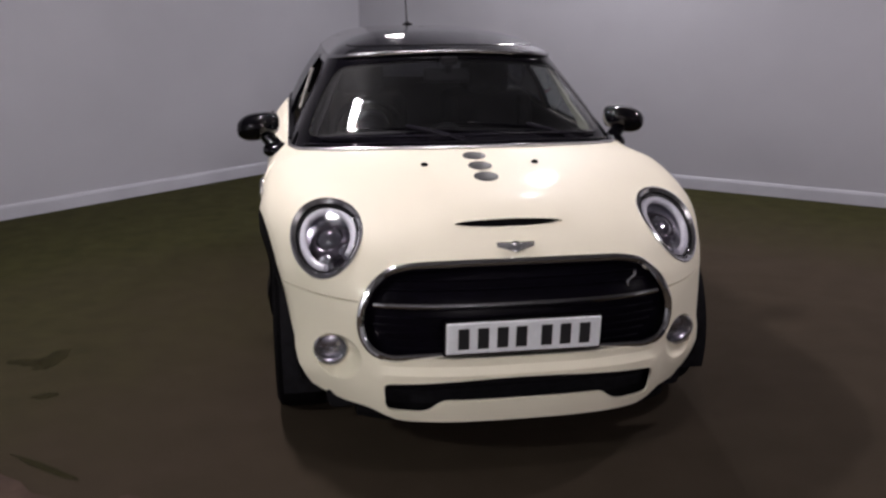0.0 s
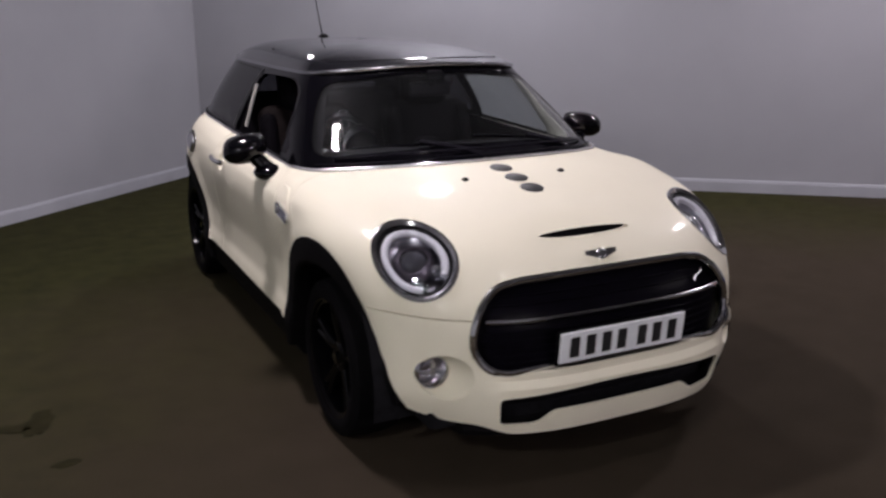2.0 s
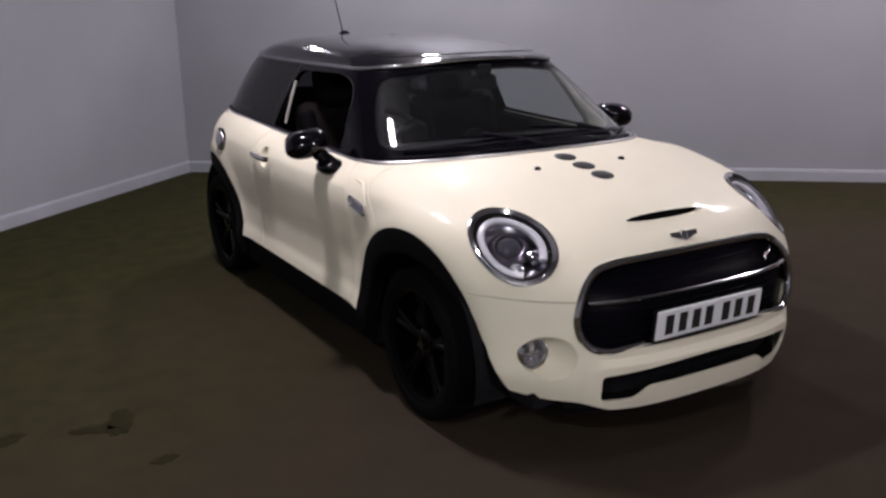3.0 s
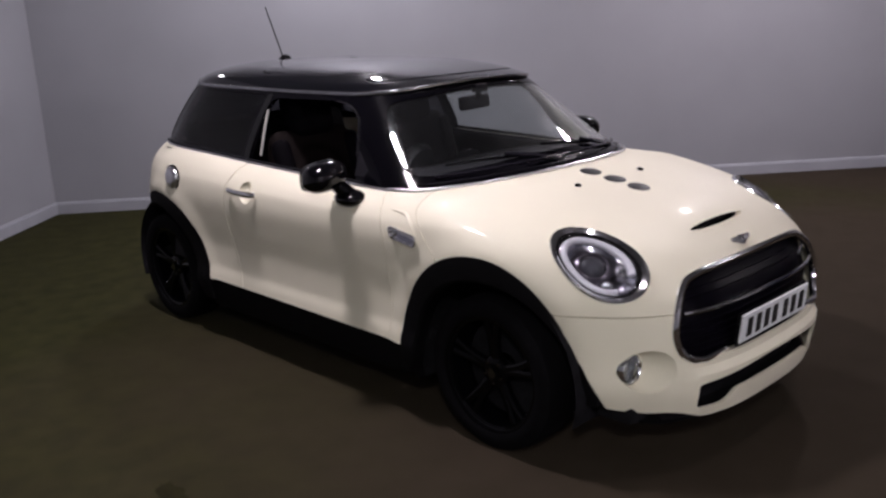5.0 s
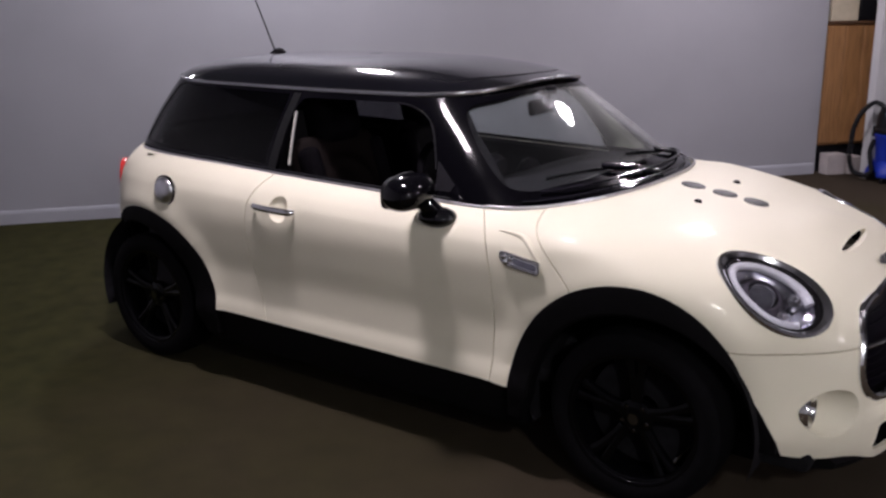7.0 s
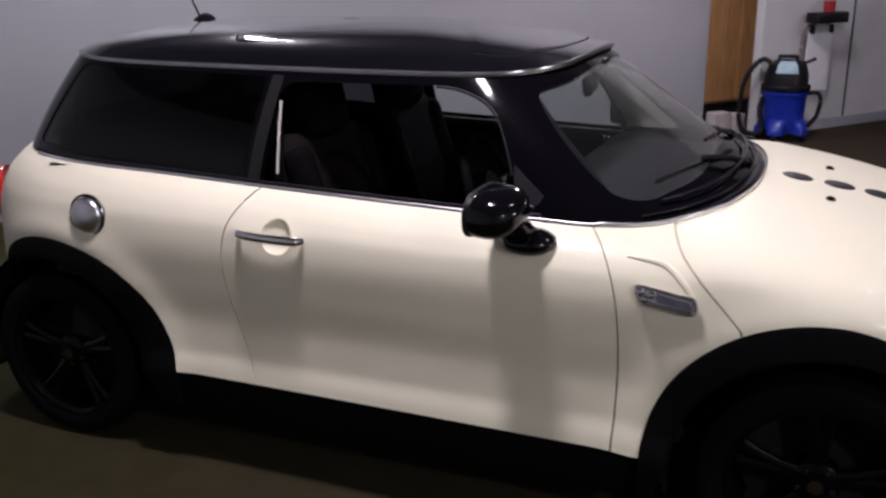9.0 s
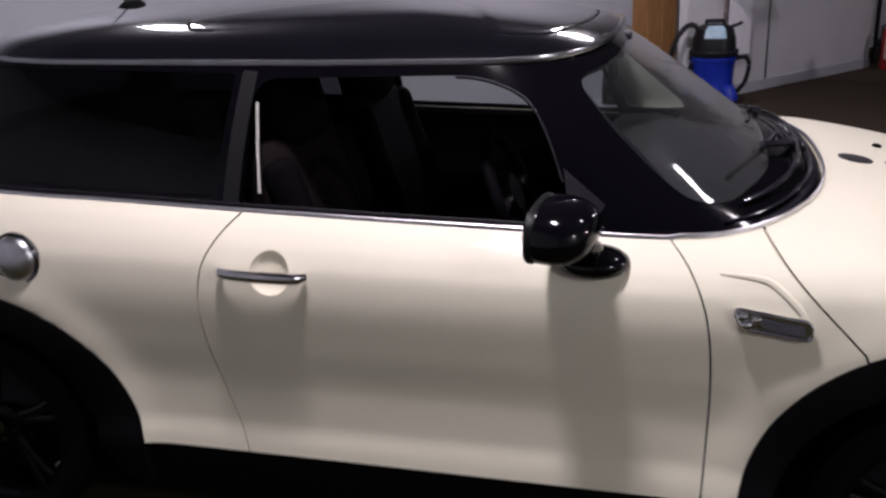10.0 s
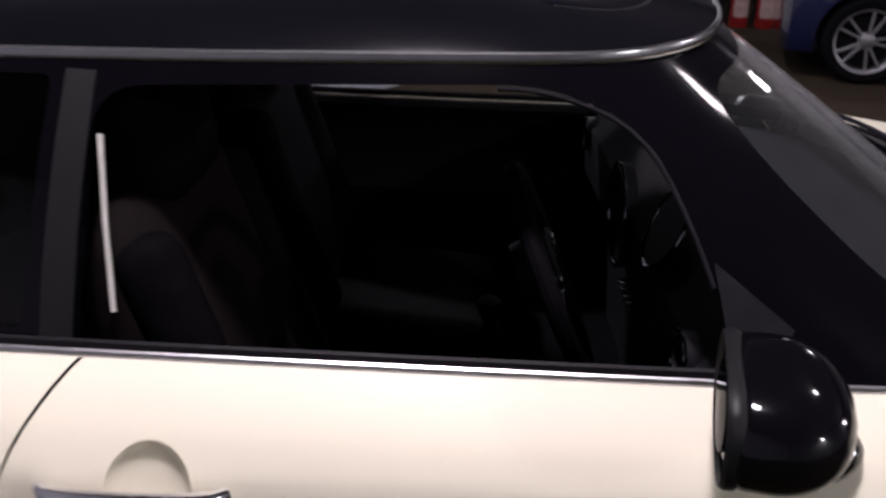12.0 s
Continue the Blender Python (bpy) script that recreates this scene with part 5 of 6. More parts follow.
        tube(bm, [(side * 0.80, -0.43, 0.91), (side * 0.835, -0.41, 0.945), (side * 0.86, -0.39, 0.98)], 0.034, 12)
        part("arm", bm, GLOSS_BLACK, mr)

    # --- aerial ---
    ae = new("aerial")
    ae.parent = car
    tagged(ae, "black roof aerial with a thin mast")
    bm = bmesh.new()
    rings = []
    for t in np.linspace(0, 1, 12):
        w = 0.040 * math.sin(math.pi * (0.12 + 0.85 * t)) ** 0.6
        h = 0.050 * math.sin(math.pi * (0.10 + 0.85 * t ** 0.8)) ** 0.8 
        rings.append([bm.verts.new((w * math.cos(a), 1.10 + 0.11 * t, 1.405 + h * math.sin(a) * (1 if math.sin(a) > 0 else 0.2))) for a in np.linspace(0, 2 * math.pi, 16, endpoint=False)])
    for a, b in zip(rings, rings[1:]):
        for i in range(16):
            bm.faces.new((a[i], a[(i + 1) % 16], b[(i + 1) % 16], b[i]))
    bm.faces.new(rings[0])
    bm.faces.new(rings[-1])
    part("aerial_foot", bm, PLASTIC, ae)
    bm = bmesh.new()
    tube(bm, [(0, 1.165, 1.425), (0, 1.20, 1.50), (0, 1.31, 1.73)], lambda t: 0.005 - 0.002 * t, 8)
    part("mast", bm, PLASTIC, ae, "thin black mast")

    # --- wipers ---
    for x0, x1 in ((-0.52, 0.02), (0.02, 0.54)):
        wp = new("wiper")
        wp.parent = car
        tagged(wp, "black windscreen wiper at rest")
        def on_glass(x, s, lift):
            p = SCREEN_M @ Vector((x, s, 0))
            y = p.y
            k = (abs(x) / 0.66) ** 2.4 * 0.20
            y += set_back(x, (p.z - 0.985) / 0.35)
            return (x, y + k * 0.95, p.z + 0.012 + lift - k * 0.25)
        bm = bmesh.new()
        tube(bm, [on_glass(x0 + (x1 - x0) * t, 0.03 + 0.05 * (1 - t), 0.004) for t in np.linspace(0, 1, 12)], 0.007, 6)
        part("wiper_blade", bm, GLOSS_BLACK, wp)
        bm = bmesh.new()
        tube(bm, [on_glass(x1 - 0.02, -0.03, 0.010), on_glass((x0 + x1) / 2 + 0.1, 0.02, 0.022), on_glass((x0 + x1) / 2, 0.055, 0.018)], lambda t: 0.014 - 0.005 * t, 8)
        part("wiper_arm", bm, COWL, wp)
        bm = bmesh.new()
        px, py, pz = on_glass(x1 - 0.02, -0.03, 0.004)
        lathe(bm, [(0.024, -0.02), (0.024, 0.006), (0.019, 0.016), (0.008, 0.020)], 20, Matrix.Translation((px, py, pz)) @ Euler((radians(38), 0, 0)).to_matrix().to_4x4())
        part("wiper_pivot", bm, GLOSS_BLACK, wp, "round black wiper pivot cap")
    # cowl panel between bonnet and glass
    bm = bmesh.new()
    rows_ = []
    for o, dz in ((0.012, 0.006), (0.03, 0.010), (0.06, 0.016), (0.075, 0.03)):
        rows_.append([bm.verts.new((x * (1 - o * 0.4), y + o, z + dz)) for x, y, z in ([(-x, y, z) for x, y, z in BELT[:30]][::-1] + BELT[1:30])])
    for a, b in zip(rows_, rows_[1:]):
        for i in range(len(a) - 1):
            bm.faces.new((a[i], a[i + 1], b[i + 1], b[i]))
    part("cowl", bm, COWL, car, "black cowl panel under the windscreen")
    for o, r, cut in ((0.030, 0.004, 34), (0.062, 0.006, 30)):
        bm = bmesh.new()
        line = [(x * (1 - o * 0.55), y + o, z + o * 0.74) for x, y, z in BELT[:cut]]
        tube(bm, [(-x, y, z) for x, y, z in line][::-1] + line[1:], r, 8)
        part("cowl_ridge", bm, COWL, car)

    # --- cabin ---
    bm = bmesh.new()
    box(bm, 0, 0.35, 0.36, 1.50, 2.6, 0.06, 0.02)
    part("cabin_floor", bm, DARK, car)
    bm = bmesh.new()
    g = []
    for y, z in ((-0.93, 0.93), (-0.75, 0.955), (-0.52, 0.985), (-0.40, 0.975), (-0.345, 0.93), (-0.35, 0.80), (-0.42, 0.66), (-0.42, 0.40), (-0.92, 0.40)):
        g.append([bm.verts.new((x, y + 0.18 * (abs(x) / 0.70) ** 3 * (1 if y < -0.6 else 0.0), z - 0.03 * (abs(x) / 0.7) ** 4)) for x in np.linspace(-0.69, 0.69, 21)])
    for a, b in zip(g, g[1:] + g[:1]):
        for i in range(20):
            bm.faces.new((a[i], a[i + 1], b[i + 1], b[i]))
    bm.faces.new([r[0] for r in g])
    bm.faces.new([r[-1] for r in g][::-1])
    part("dashboard", bm, DASH, car, "black soft dashboard")
    bm = bmesh.new()
    lathe(bm, [(0.075, 0.0), (0.078, 0.03), (0.070, 0.05), (0.0005, 0.05)], 32, Matrix.Translation((-0.36, -0.40, 0.99)) @ Euler((radians(-65), 0, 0)).to_matrix().to_4x4())
    pod = part("instrument_pod", bm, TRIM_DARK, car)
    POD = Matrix.Translation((-0.36, -0.40, 0.99)) @ Euler((radians(-65), 0, 0)).to_matrix().to_4x4()
    bm = bmesh.new()
    tube(bm, [POD @ Vector((0.074 * math.cos(a), 0.074 * math.sin(a), 0.048)) for a in np.linspace(0, 2 * math.pi, 40, endpoint=False)], 0.005, 8,
         closed=True, up=POD.to_3x3() @ Vector((0, 0, 1)))
    part("bezel", bm, DIM_TRIM, pod, "bright bezel round the dial")
    # round air vents and the round centre instrument, each with a bright ring
    for name, x, z, r in (("air_vent", -0.60, 0.90, 0.042), ("air_vent", 0.60, 0.90, 0.042), ("centre_instrument", 0.0, 0.895, 0.105)):
        D = Matrix.Translation((x, -0.346, z)) @ Euler((radians(-90), 0, 0)).to_matrix().to_4x4()
        bm = bmesh.new()
        lathe(bm, [(r, -0.012), (r * 1.02, 0.010), (r * 0.86, 0.012), (r * 0.80, 0.002), (0.0005, 0.001)], 32, D)
        hub = part(name, bm, TRIM_DARK, car)
        bm = bmesh.new()
        tube(bm, [D @ Vector((r * math.cos(a), r * math.sin(a), 0.012)) for a in np.linspace(0, 2 * math.pi, 36, endpoint=False)], 0.0045, 8,
             closed=True, up=Vector((0, 1, 0)))
        part("bezel", bm, DIM_TRIM, hub, "bright ring")
    for k in range(5):
        bm = bmesh.new()
        box(bm, -0.064 + 0.032 * k, -0.375, 0.715, 0.014, 0.035, 0.012, 0.004, 2)
        part("toggle_switch", bm, CHROME, car, "small bright toggle switch")
    # gear lever and handbrake grip
    bm = bmesh.new()
    lathe(bm, [(0.045, 0.0), (0.032, 0.05), (0.014, 0.09), (0.012, 0.15), (0.024, 0.175), (0.025, 0.20), (0.0005, 0.215)], 20, Matrix.Translation((0, -0.08, 0.495)))
    part("gear_lever", bm, LEATHER, car)
    bm = bmesh.new()
    box(bm, 0, 0.05, 0.43, 0.20, 0.85, 0.14, 0.03, 2)
    part("centre_console", bm, TRIM_DARK, car)
    bm = bmesh.new()
    M = Matrix.Translation((-0.36, -0.17, 0.93)) @ Euler((radians(68), 0, 0)).to_matrix().to_4x4()
    ring = [M @ Vector((0.175 * math.cos(a), 0.175 * math.sin(a), 0)) for a in np.linspace(0, 2 * math.pi, 48, endpoint=False)]
    tube(bm, ring, 0.016, 10, closed=True, up=M.to_3x3() @ Vector((0, 0, 1)))
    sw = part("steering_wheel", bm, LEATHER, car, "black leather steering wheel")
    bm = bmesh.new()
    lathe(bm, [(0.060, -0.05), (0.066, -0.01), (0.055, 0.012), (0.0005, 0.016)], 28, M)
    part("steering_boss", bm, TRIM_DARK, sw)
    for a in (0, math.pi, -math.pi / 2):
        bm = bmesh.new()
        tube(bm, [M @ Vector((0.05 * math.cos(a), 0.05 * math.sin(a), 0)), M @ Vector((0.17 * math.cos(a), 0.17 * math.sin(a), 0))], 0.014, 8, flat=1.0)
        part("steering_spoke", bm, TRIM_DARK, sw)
    for s in (-1, 1):
        bm = bmesh.new()
        box(bm, s * 0.095, 0.0, 0.016, 0.045, 0.030, 0.008, 0.003, 2, M)
        part("steering_buttons", bm, CHROME, sw, "bright steering wheel buttons")
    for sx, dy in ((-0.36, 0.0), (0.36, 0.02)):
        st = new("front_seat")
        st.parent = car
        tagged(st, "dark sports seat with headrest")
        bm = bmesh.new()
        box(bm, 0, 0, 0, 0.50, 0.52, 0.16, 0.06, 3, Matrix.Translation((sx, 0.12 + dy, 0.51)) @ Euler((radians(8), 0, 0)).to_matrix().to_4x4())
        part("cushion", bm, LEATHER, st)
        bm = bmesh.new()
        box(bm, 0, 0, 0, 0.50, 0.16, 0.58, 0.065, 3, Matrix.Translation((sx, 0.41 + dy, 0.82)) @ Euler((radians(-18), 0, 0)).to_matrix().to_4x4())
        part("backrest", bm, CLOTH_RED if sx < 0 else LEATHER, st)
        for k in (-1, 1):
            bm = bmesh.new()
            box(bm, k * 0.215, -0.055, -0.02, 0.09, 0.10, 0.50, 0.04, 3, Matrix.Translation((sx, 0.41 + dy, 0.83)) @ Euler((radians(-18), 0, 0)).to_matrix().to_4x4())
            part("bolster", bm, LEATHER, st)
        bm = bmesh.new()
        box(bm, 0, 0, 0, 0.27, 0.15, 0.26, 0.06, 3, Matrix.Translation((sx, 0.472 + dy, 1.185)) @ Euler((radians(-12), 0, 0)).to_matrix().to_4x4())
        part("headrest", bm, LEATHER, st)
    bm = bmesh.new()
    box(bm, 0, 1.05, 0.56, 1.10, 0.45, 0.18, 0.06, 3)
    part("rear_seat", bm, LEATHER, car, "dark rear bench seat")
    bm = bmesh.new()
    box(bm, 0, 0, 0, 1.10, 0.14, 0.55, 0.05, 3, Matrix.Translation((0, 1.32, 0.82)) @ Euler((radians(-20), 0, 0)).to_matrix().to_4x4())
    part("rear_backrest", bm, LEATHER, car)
    for side in (-1, 1):
        bm = bmesh.new()
        rr = []
        for z, x in ((0.36, 0.79), (0.60, 0.78), (0.70, 0.74), (0.80, 0.78), (0.91, 0.755), (0.945, 0.722), (0.962, 0.728), (0.964, 0.752)):
            rr.append([bm.verts.new((side * x, y, z + DZ(y) * (0.8 if z < 0.94 else 1.0))) for y in np.linspace(-0.60, 1.30, 20)])
        for a, b in zip(rr, rr[1:]):
            for i in range(19):
                bm.faces.new((a[i], a[i + 1], b[i + 1], b[i]))
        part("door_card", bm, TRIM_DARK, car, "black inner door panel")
    bm = bmesh.new()
    box(bm, 0, 0, 0, 0.22, 0.03, 0.065, 0.014, 3, Matrix.Translation((-0.008, -0.405, 1.232)) @ Euler((radians(-8), 0, radians(6))).to_matrix().to_4x4())
    im = part("cabin_mirror", bm, TRIM_DARK, car, "black rear-view mirror")
    bm = bmesh.new()
    tube(bm, [(0, -0.42, 1.25), (0, -0.43, 1.27), (0, -0.435, 1.30)], 0.016, 8)
    box(bm, 0, -0.435, 1.300, 0.08, 0.05, 0.04, 0.012, 2)
    part("mirror_stem", bm, TRIM_DARK, im)
    # pale upright strip at the rear of the driver's window
    bm = bmesh.new()
    tube(bm, [(-0.612, 0.443, 1.222), (-0.652, 0.436, 1.115), (-0.690, 0.426, 1.005)], 0.0085, 8, flat=0.5)
    part("belt_webbing", bm, TRIM_PALE, car, "pale upright strip beside the lowered window")

    # --- wheels ---
    for y in (AX_F, AX_R):
        for side in (-1, 1):
            build_wheel("wheel", "black alloy wheel with a low-profile tyre", car, side * 0.725, y, side)
    return car


build_car()


# ---------- things by the end of the back wall ----------
def wood_cabinet():
    th = empty("wooden_cabinet", "brown stained wooden cupboard standing at the wall end", "cupboard")
    th.matrix_basis = pose(6.36, -0.36, 0, 0, 0, -40.4)
    bm = bmesh.new()
    box(bm, 0, 0.20, 0.86, 0.62, 0.36, 1.18, 0.006, 1)
    part("carcass", bm, WOOD, th)
    for k in range(3):
        bm = bmesh.new()
        box(bm, -0.205 + 0.205 * k, 0.01, 0.865, 0.195, 0.022, 1.14, 0.005, 1)
        part("board", bm, WOOD, th)
    bm = bmesh.new()
    box(bm, 0, 0.19, 1.465, 0.66, 0.40, 0.03, 0.006, 1)
    part("top", bm, WOOD_DARK, th, "dark wooden top")
    bm = bmesh.new()
    box(bm, 0, 0.20, 0.135, 0.58, 0.32, 0.27, 0.006, 1)
    part("plinth", bm, TRIM_DARK, th, "dark plinth")
    bx = empty("storage_box", "pale cardboard box on the cupboard", "box")
    bx.matrix_basis = pose(6.30, -0.22, 1.48, 0, 0, -40.4)
    bm = bmesh.new()
    box(bm, 0, 0.05, 0.15, 0.30, 0.25, 0.30, 0.006, 1)
    part("box_body", bm, CARD, bx)
    bm = bmesh.new()
    box(bm, 0, 0.05, 0.302, 0.31, 0.26, 0.012, 0.003, 1)
    part("lid", bm, CARD, bx)
    cs = empty("tool_case", "black plastic tool case on the cupboard", "case")
    cs.matrix_basis = pose(6.52, -0.42, 1.48, 0, 0, -40.4)
    bm = bmesh.new()
    box(bm, 0, 0.05, 0.11, 0.24, 0.22, 0.22, 0.02, 2)
    part("case_body", bm, VAC_BLACK, cs)
    bm = bmesh.new()
    tube(bm, [(-0.06, 0.05, 0.215), (-0.05, 0.05, 0.25), (0.05, 0.05, 0.25), (0.06, 0.05, 0.215)], 0.009, 8)
    part("case_handle", bm, VAC_BLACK, cs)
    for x, y, w, d, h, rz in ((6.14, -0.31, 0.20, 0.14, 0.20, -44), (6.285, -0.445, 0.15, 0.15, 0.17, -33)):
        bg = empty("white_carton", "white cardboard carton at the cupboard foot", "carton", "white cartons")
        bg.matrix_basis = pose(x, y, 0, 0, 0, rz)
        bm = bmesh.new()
        box(bm, 0, 0, h / 2, w, d, h, 0.005, 1)
        part("carton_body", bm, CARTON, bg)
        for sy in (-1, 1):
            bm = bmesh.new()
            box(bm, 0, sy * d * 0.25, h + 0.002, w - 0.004, d * 0.48, 0.004, 0.001, 1)
            part("carton_flap", bm, CARTON, bg)


def vacuum():
    th = empty("vacuum_cleaner", "blue and black tub vacuum cleaner with a looped hose", "vacuum cleaner")
    th.location = (5.99, -0.90, 0)
    th.scale = (1.1, 1.1, 1.1)
    bm = bmesh.new()
    lathe(bm, [(0.10, 0.075), (0.150, 0.080), (0.166, 0.095), (0.172, 0.13), (0.166, 0.20), (0.172, 0.33), (0.180, 0.385), (0.186, 0.39), (0.186, 0.415), (0.17, 0.42)], 40)
    part("tub", bm, VAC_BLUE, th, "blue plastic tub")
    # blue splayed feet, each with a castor
    for k in range(5):
        a = 2 * math.pi * k / 5 + 0.35
        c, s = math.cos(a), math.sin(a)
        bm = bmesh.new()
        rings = []
        for r, w, lo, hi in ((0.10, 0.085, 0.085, 0.22), (0.165, 0.075, 0.07, 0.19), (0.205, 0.060, 0.06, 0.135), (0.228, 0.035, 0.06, 0.095)):
            ring = []
            for dx, z in ((-1, lo), (-1, hi - 0.02), (-0.6, hi), (0.6, hi), (1, hi - 0.02), (1, lo)):
                ring.append(bm.verts.new((r * c - dx * w * s, r * s + dx * w * c, z)))
            rings.append(ring)
        for p, q in zip(rings, rings[1:]):
            for i in range(6):
                bm.faces.new((p[i], p[(i + 1) % 6], q[(i + 1) % 6], q[i]))
        bm.faces.new(rings[0])
        bm.faces.new(rings[-1][::-1])
        part("foot", bm, VAC_BLUE, th)
        bm = bmesh.new()
        lathe(bm, [(0.012, -0.014), (0.030, -0.012), (0.032, 0.0), (0.030, 0.012), (0.012, 0.014)], 18, Matrix.Translation((0.195 * c, 0.195 * s, 0.032)) @ Euler((radians(90), 0, a)).to_matrix().to_4x4())
        part("castor", bm, VAC_BLACK, th)
    bm = bmesh.new()
    lathe(bm, [(0.17, 0.415), (0.190, 0.425), (0.192, 0.455), (0.178, 0.47), (0.172, 0.56), (0.150, 0.635), (0.110, 0.665), (0.05, 0.675)], 40)
    part("head", bm, VAC_BLACK, th, "black motor head")
    # pale maker's plate on the sloping front of the head
    bm = bmesh.new()
    rows_ = [[bm.verts.new((-r * math.cos(a), r * math.sin(a), z)) for a in np.linspace(-0.55, 0.50, 9)] for r, z in ((0.176, 0.575), (0.154, 0.640), (0.112, 0.670), (0.108, 0.662), (0.150, 0.630), (0.172, 0.570))]
    for p, q in zip(rows_, rows_[1:] + rows_[:1]):
        for i in range(8):
            bm.faces.new((p[i], p[i + 1], q[i + 1], q[i]))
    part("plate", bm, VAC_CLEAR, th, "pale blue-grey plate on the head")
    for sy in (-1, 1):
        bm = bmesh.new()
        box(bm, -0.03, sy * 0.186, 0.43, 0.05, 0.018, 0.09, 0.005, 1)
        part("clip", bm, VAC_BLACK, th)

    def bent(name, pts, r, label="", ribs=0):
        cr = [curve_of([(i, p[k]) for i, p in enumerate(pts)]) for k in range(3)]
        n = ribs * 4 if ribs else 40
        bm = bmesh.new()
        tube(bm, [(cr[0](t), cr[1](t), cr[2](t)) for t in np.linspace(0, len(pts) - 1, n)], (lambda t: r * (1 + 0.12 * math.sin(2 * math.pi * ribs * t))) if ribs else r, 10)
        part(name, bm, VAC_BLACK, th, label)
    bent("hose", [(-0.04, 0.10, 0.62), (-0.05, 0.19, 0.675), (-0.08, 0.28, 0.60), (-0.09, 0.345, 0.42), (-0.09, 0.355, 0.22), (-0.08, 0.31, 0.07), (-0.10, 0.22, 0.05), (-0.12, 0.16, 0.10), (-0.10, 0.19, 0.26), (-0.06, 0.17, 0.36)], 0.021, "black ribbed hose", 40)
    bent("handle", [(-0.01, -0.175, 0.40), (-0.02, -0.25, 0.41), (-0.02, -0.285, 0.34), (-0.02, -0.265, 0.22), (-0.01, -0.20, 0.12)], 0.019)
    bent("inlet_elbow", [(-0.02, -0.10, 0.645), (-0.02, -0.17, 0.665), (-0.02, -0.215, 0.690)], 0.014)
    bm = bmesh.new()
    box(bm, 0, 0, 0.70, 0.045, 0.16, 0.03, 0.012, 2)
    for y in (-0.07, 0.07):
        box(bm, 0, y, 0.682, 0.03, 0.025, 0.035, 0.004, 1)
    part("carry_handle", bm, VAC_BLACK, th)


def wall_box():
    """Dark bracket with a pale sheet below it, on the white partition."""
    nb = Vector((0.648, 0.762, 0))
    p = Vector((6.52, -1.108, 0))
    sh = empty("wall_box", "flat black wall box above a white board on the partition", "wall box")
    sh.matrix_basis = pose(p.x, p.y, 1.03, 0, 0, -40.4)
    bm = bmesh.new()
    box(bm, 0.05, -0.08, 0.06, 0.42, 0.15, 0.10, 0.012, 2)
    part("box_body", bm, VAC_BLACK, sh)
    for x in (-0.08, 0.18):
        bm = bmesh.new()
        box(bm, x, -0.03, -0.05, 0.02, 0.05, 0.08, 0.003, 1)
        part("bracket", bm, VAC_BLACK, sh)
    bm = bmesh.new()
    box(bm, 0.05, -0.012, -0.36, 0.33, 0.018, 0.56, 0.004, 1)
    part("back_board", bm, BOARD, sh, "white board below the box")
    bm = bmesh.new()
    cy, cz = curve_of([(0, -0.10), (1, -0.19), (2, -0.21), (3, -0.20), (4, -0.17)]), curve_of([(0, 0.03), (1, -0.03), (2, -0.20), (3, -0.42), (4, -0.62)])
    tube(bm, [(cy(t), -0.03, cz(t)) for t in np.linspace(0, 4, 24)], 0.016, 8)
    part("cable", bm, CABLE, sh, "dull pink-grey cable hanging from the box")
    tb = empty("red_tub", "small red tub on the black wall box", "tub")
    tb.matrix_basis = pose(p.x - 0.02, p.y - 0.10, 1.14)
    bm = bmesh.new()
    lathe(bm, [(0.045, 0.0), (0.05, 0.005), (0.055, 0.10), (0.05, 0.105), (0.001, 0.105)], 24)
    part("tub_body", bm, RED_PAINT, tb)


def extinguisher(x, y):
    th = empty("fire_extinguisher", "red fire extinguisher with a pale label, standing on the floor", "fire extinguisher", "fire extinguishers")
    th.matrix_basis = pose(x, y, 0)
    th.scale = (1.22, 1.22, 0.92)
    bm = bmesh.new()
    lathe(bm, [(0.075, 0.0), (0.08, 0.02), (0.08, 0.42), (0.07, 0.47), (0.03, 0.50), (0.028, 0.53), (0.001, 0.53)], 28)
    part("cylinder", bm, RED_PAINT, th)
    bm = bmesh.new()
    n = 10
    rings = [[bm.verts.new((-0.0815 * math.cos(a), 0.0815 * math.sin(a), z)) for a in np.linspace(-0.9, 0.9, n)] for z in (0.12, 0.38)]
    inner = [[bm.verts.new((-0.079 * math.cos(a), 0.079 * math.sin(a), z)) for a in np.linspace(-0.9, 0.9, n)] for z in (0.12, 0.38)]
    for r in (rings, inner):
        for i in range(n - 1):
            bm.faces.new((r[0][i], r[0][i + 1], r[1][i + 1], r[1][i]))
    part("label_sheet", bm, LABEL_PALE, th, "pale printed label")
    bm = bmesh.new()
    box(bm, -0.03, 0, 0.555, 0.12, 0.025, 0.02, 0.005, 1)
    box(bm, -0.03, 0, 0.585, 0.10, 0.025, 0.015, 0.005, 1, Matrix.Rotation(0.0, 4, "Y"))
    part("valve_handle", bm, VAC_BLACK, th)
    bm = bmesh.new()
    tube(bm, [(0.03, 0.0, 0.54), (0.0, 0.085, 0.50), (-0.02, 0.10, 0.35), (-0.02, 0.095, 0.18)], 0.012, 8)
    part("hose", bm, VAC_BLACK, th)


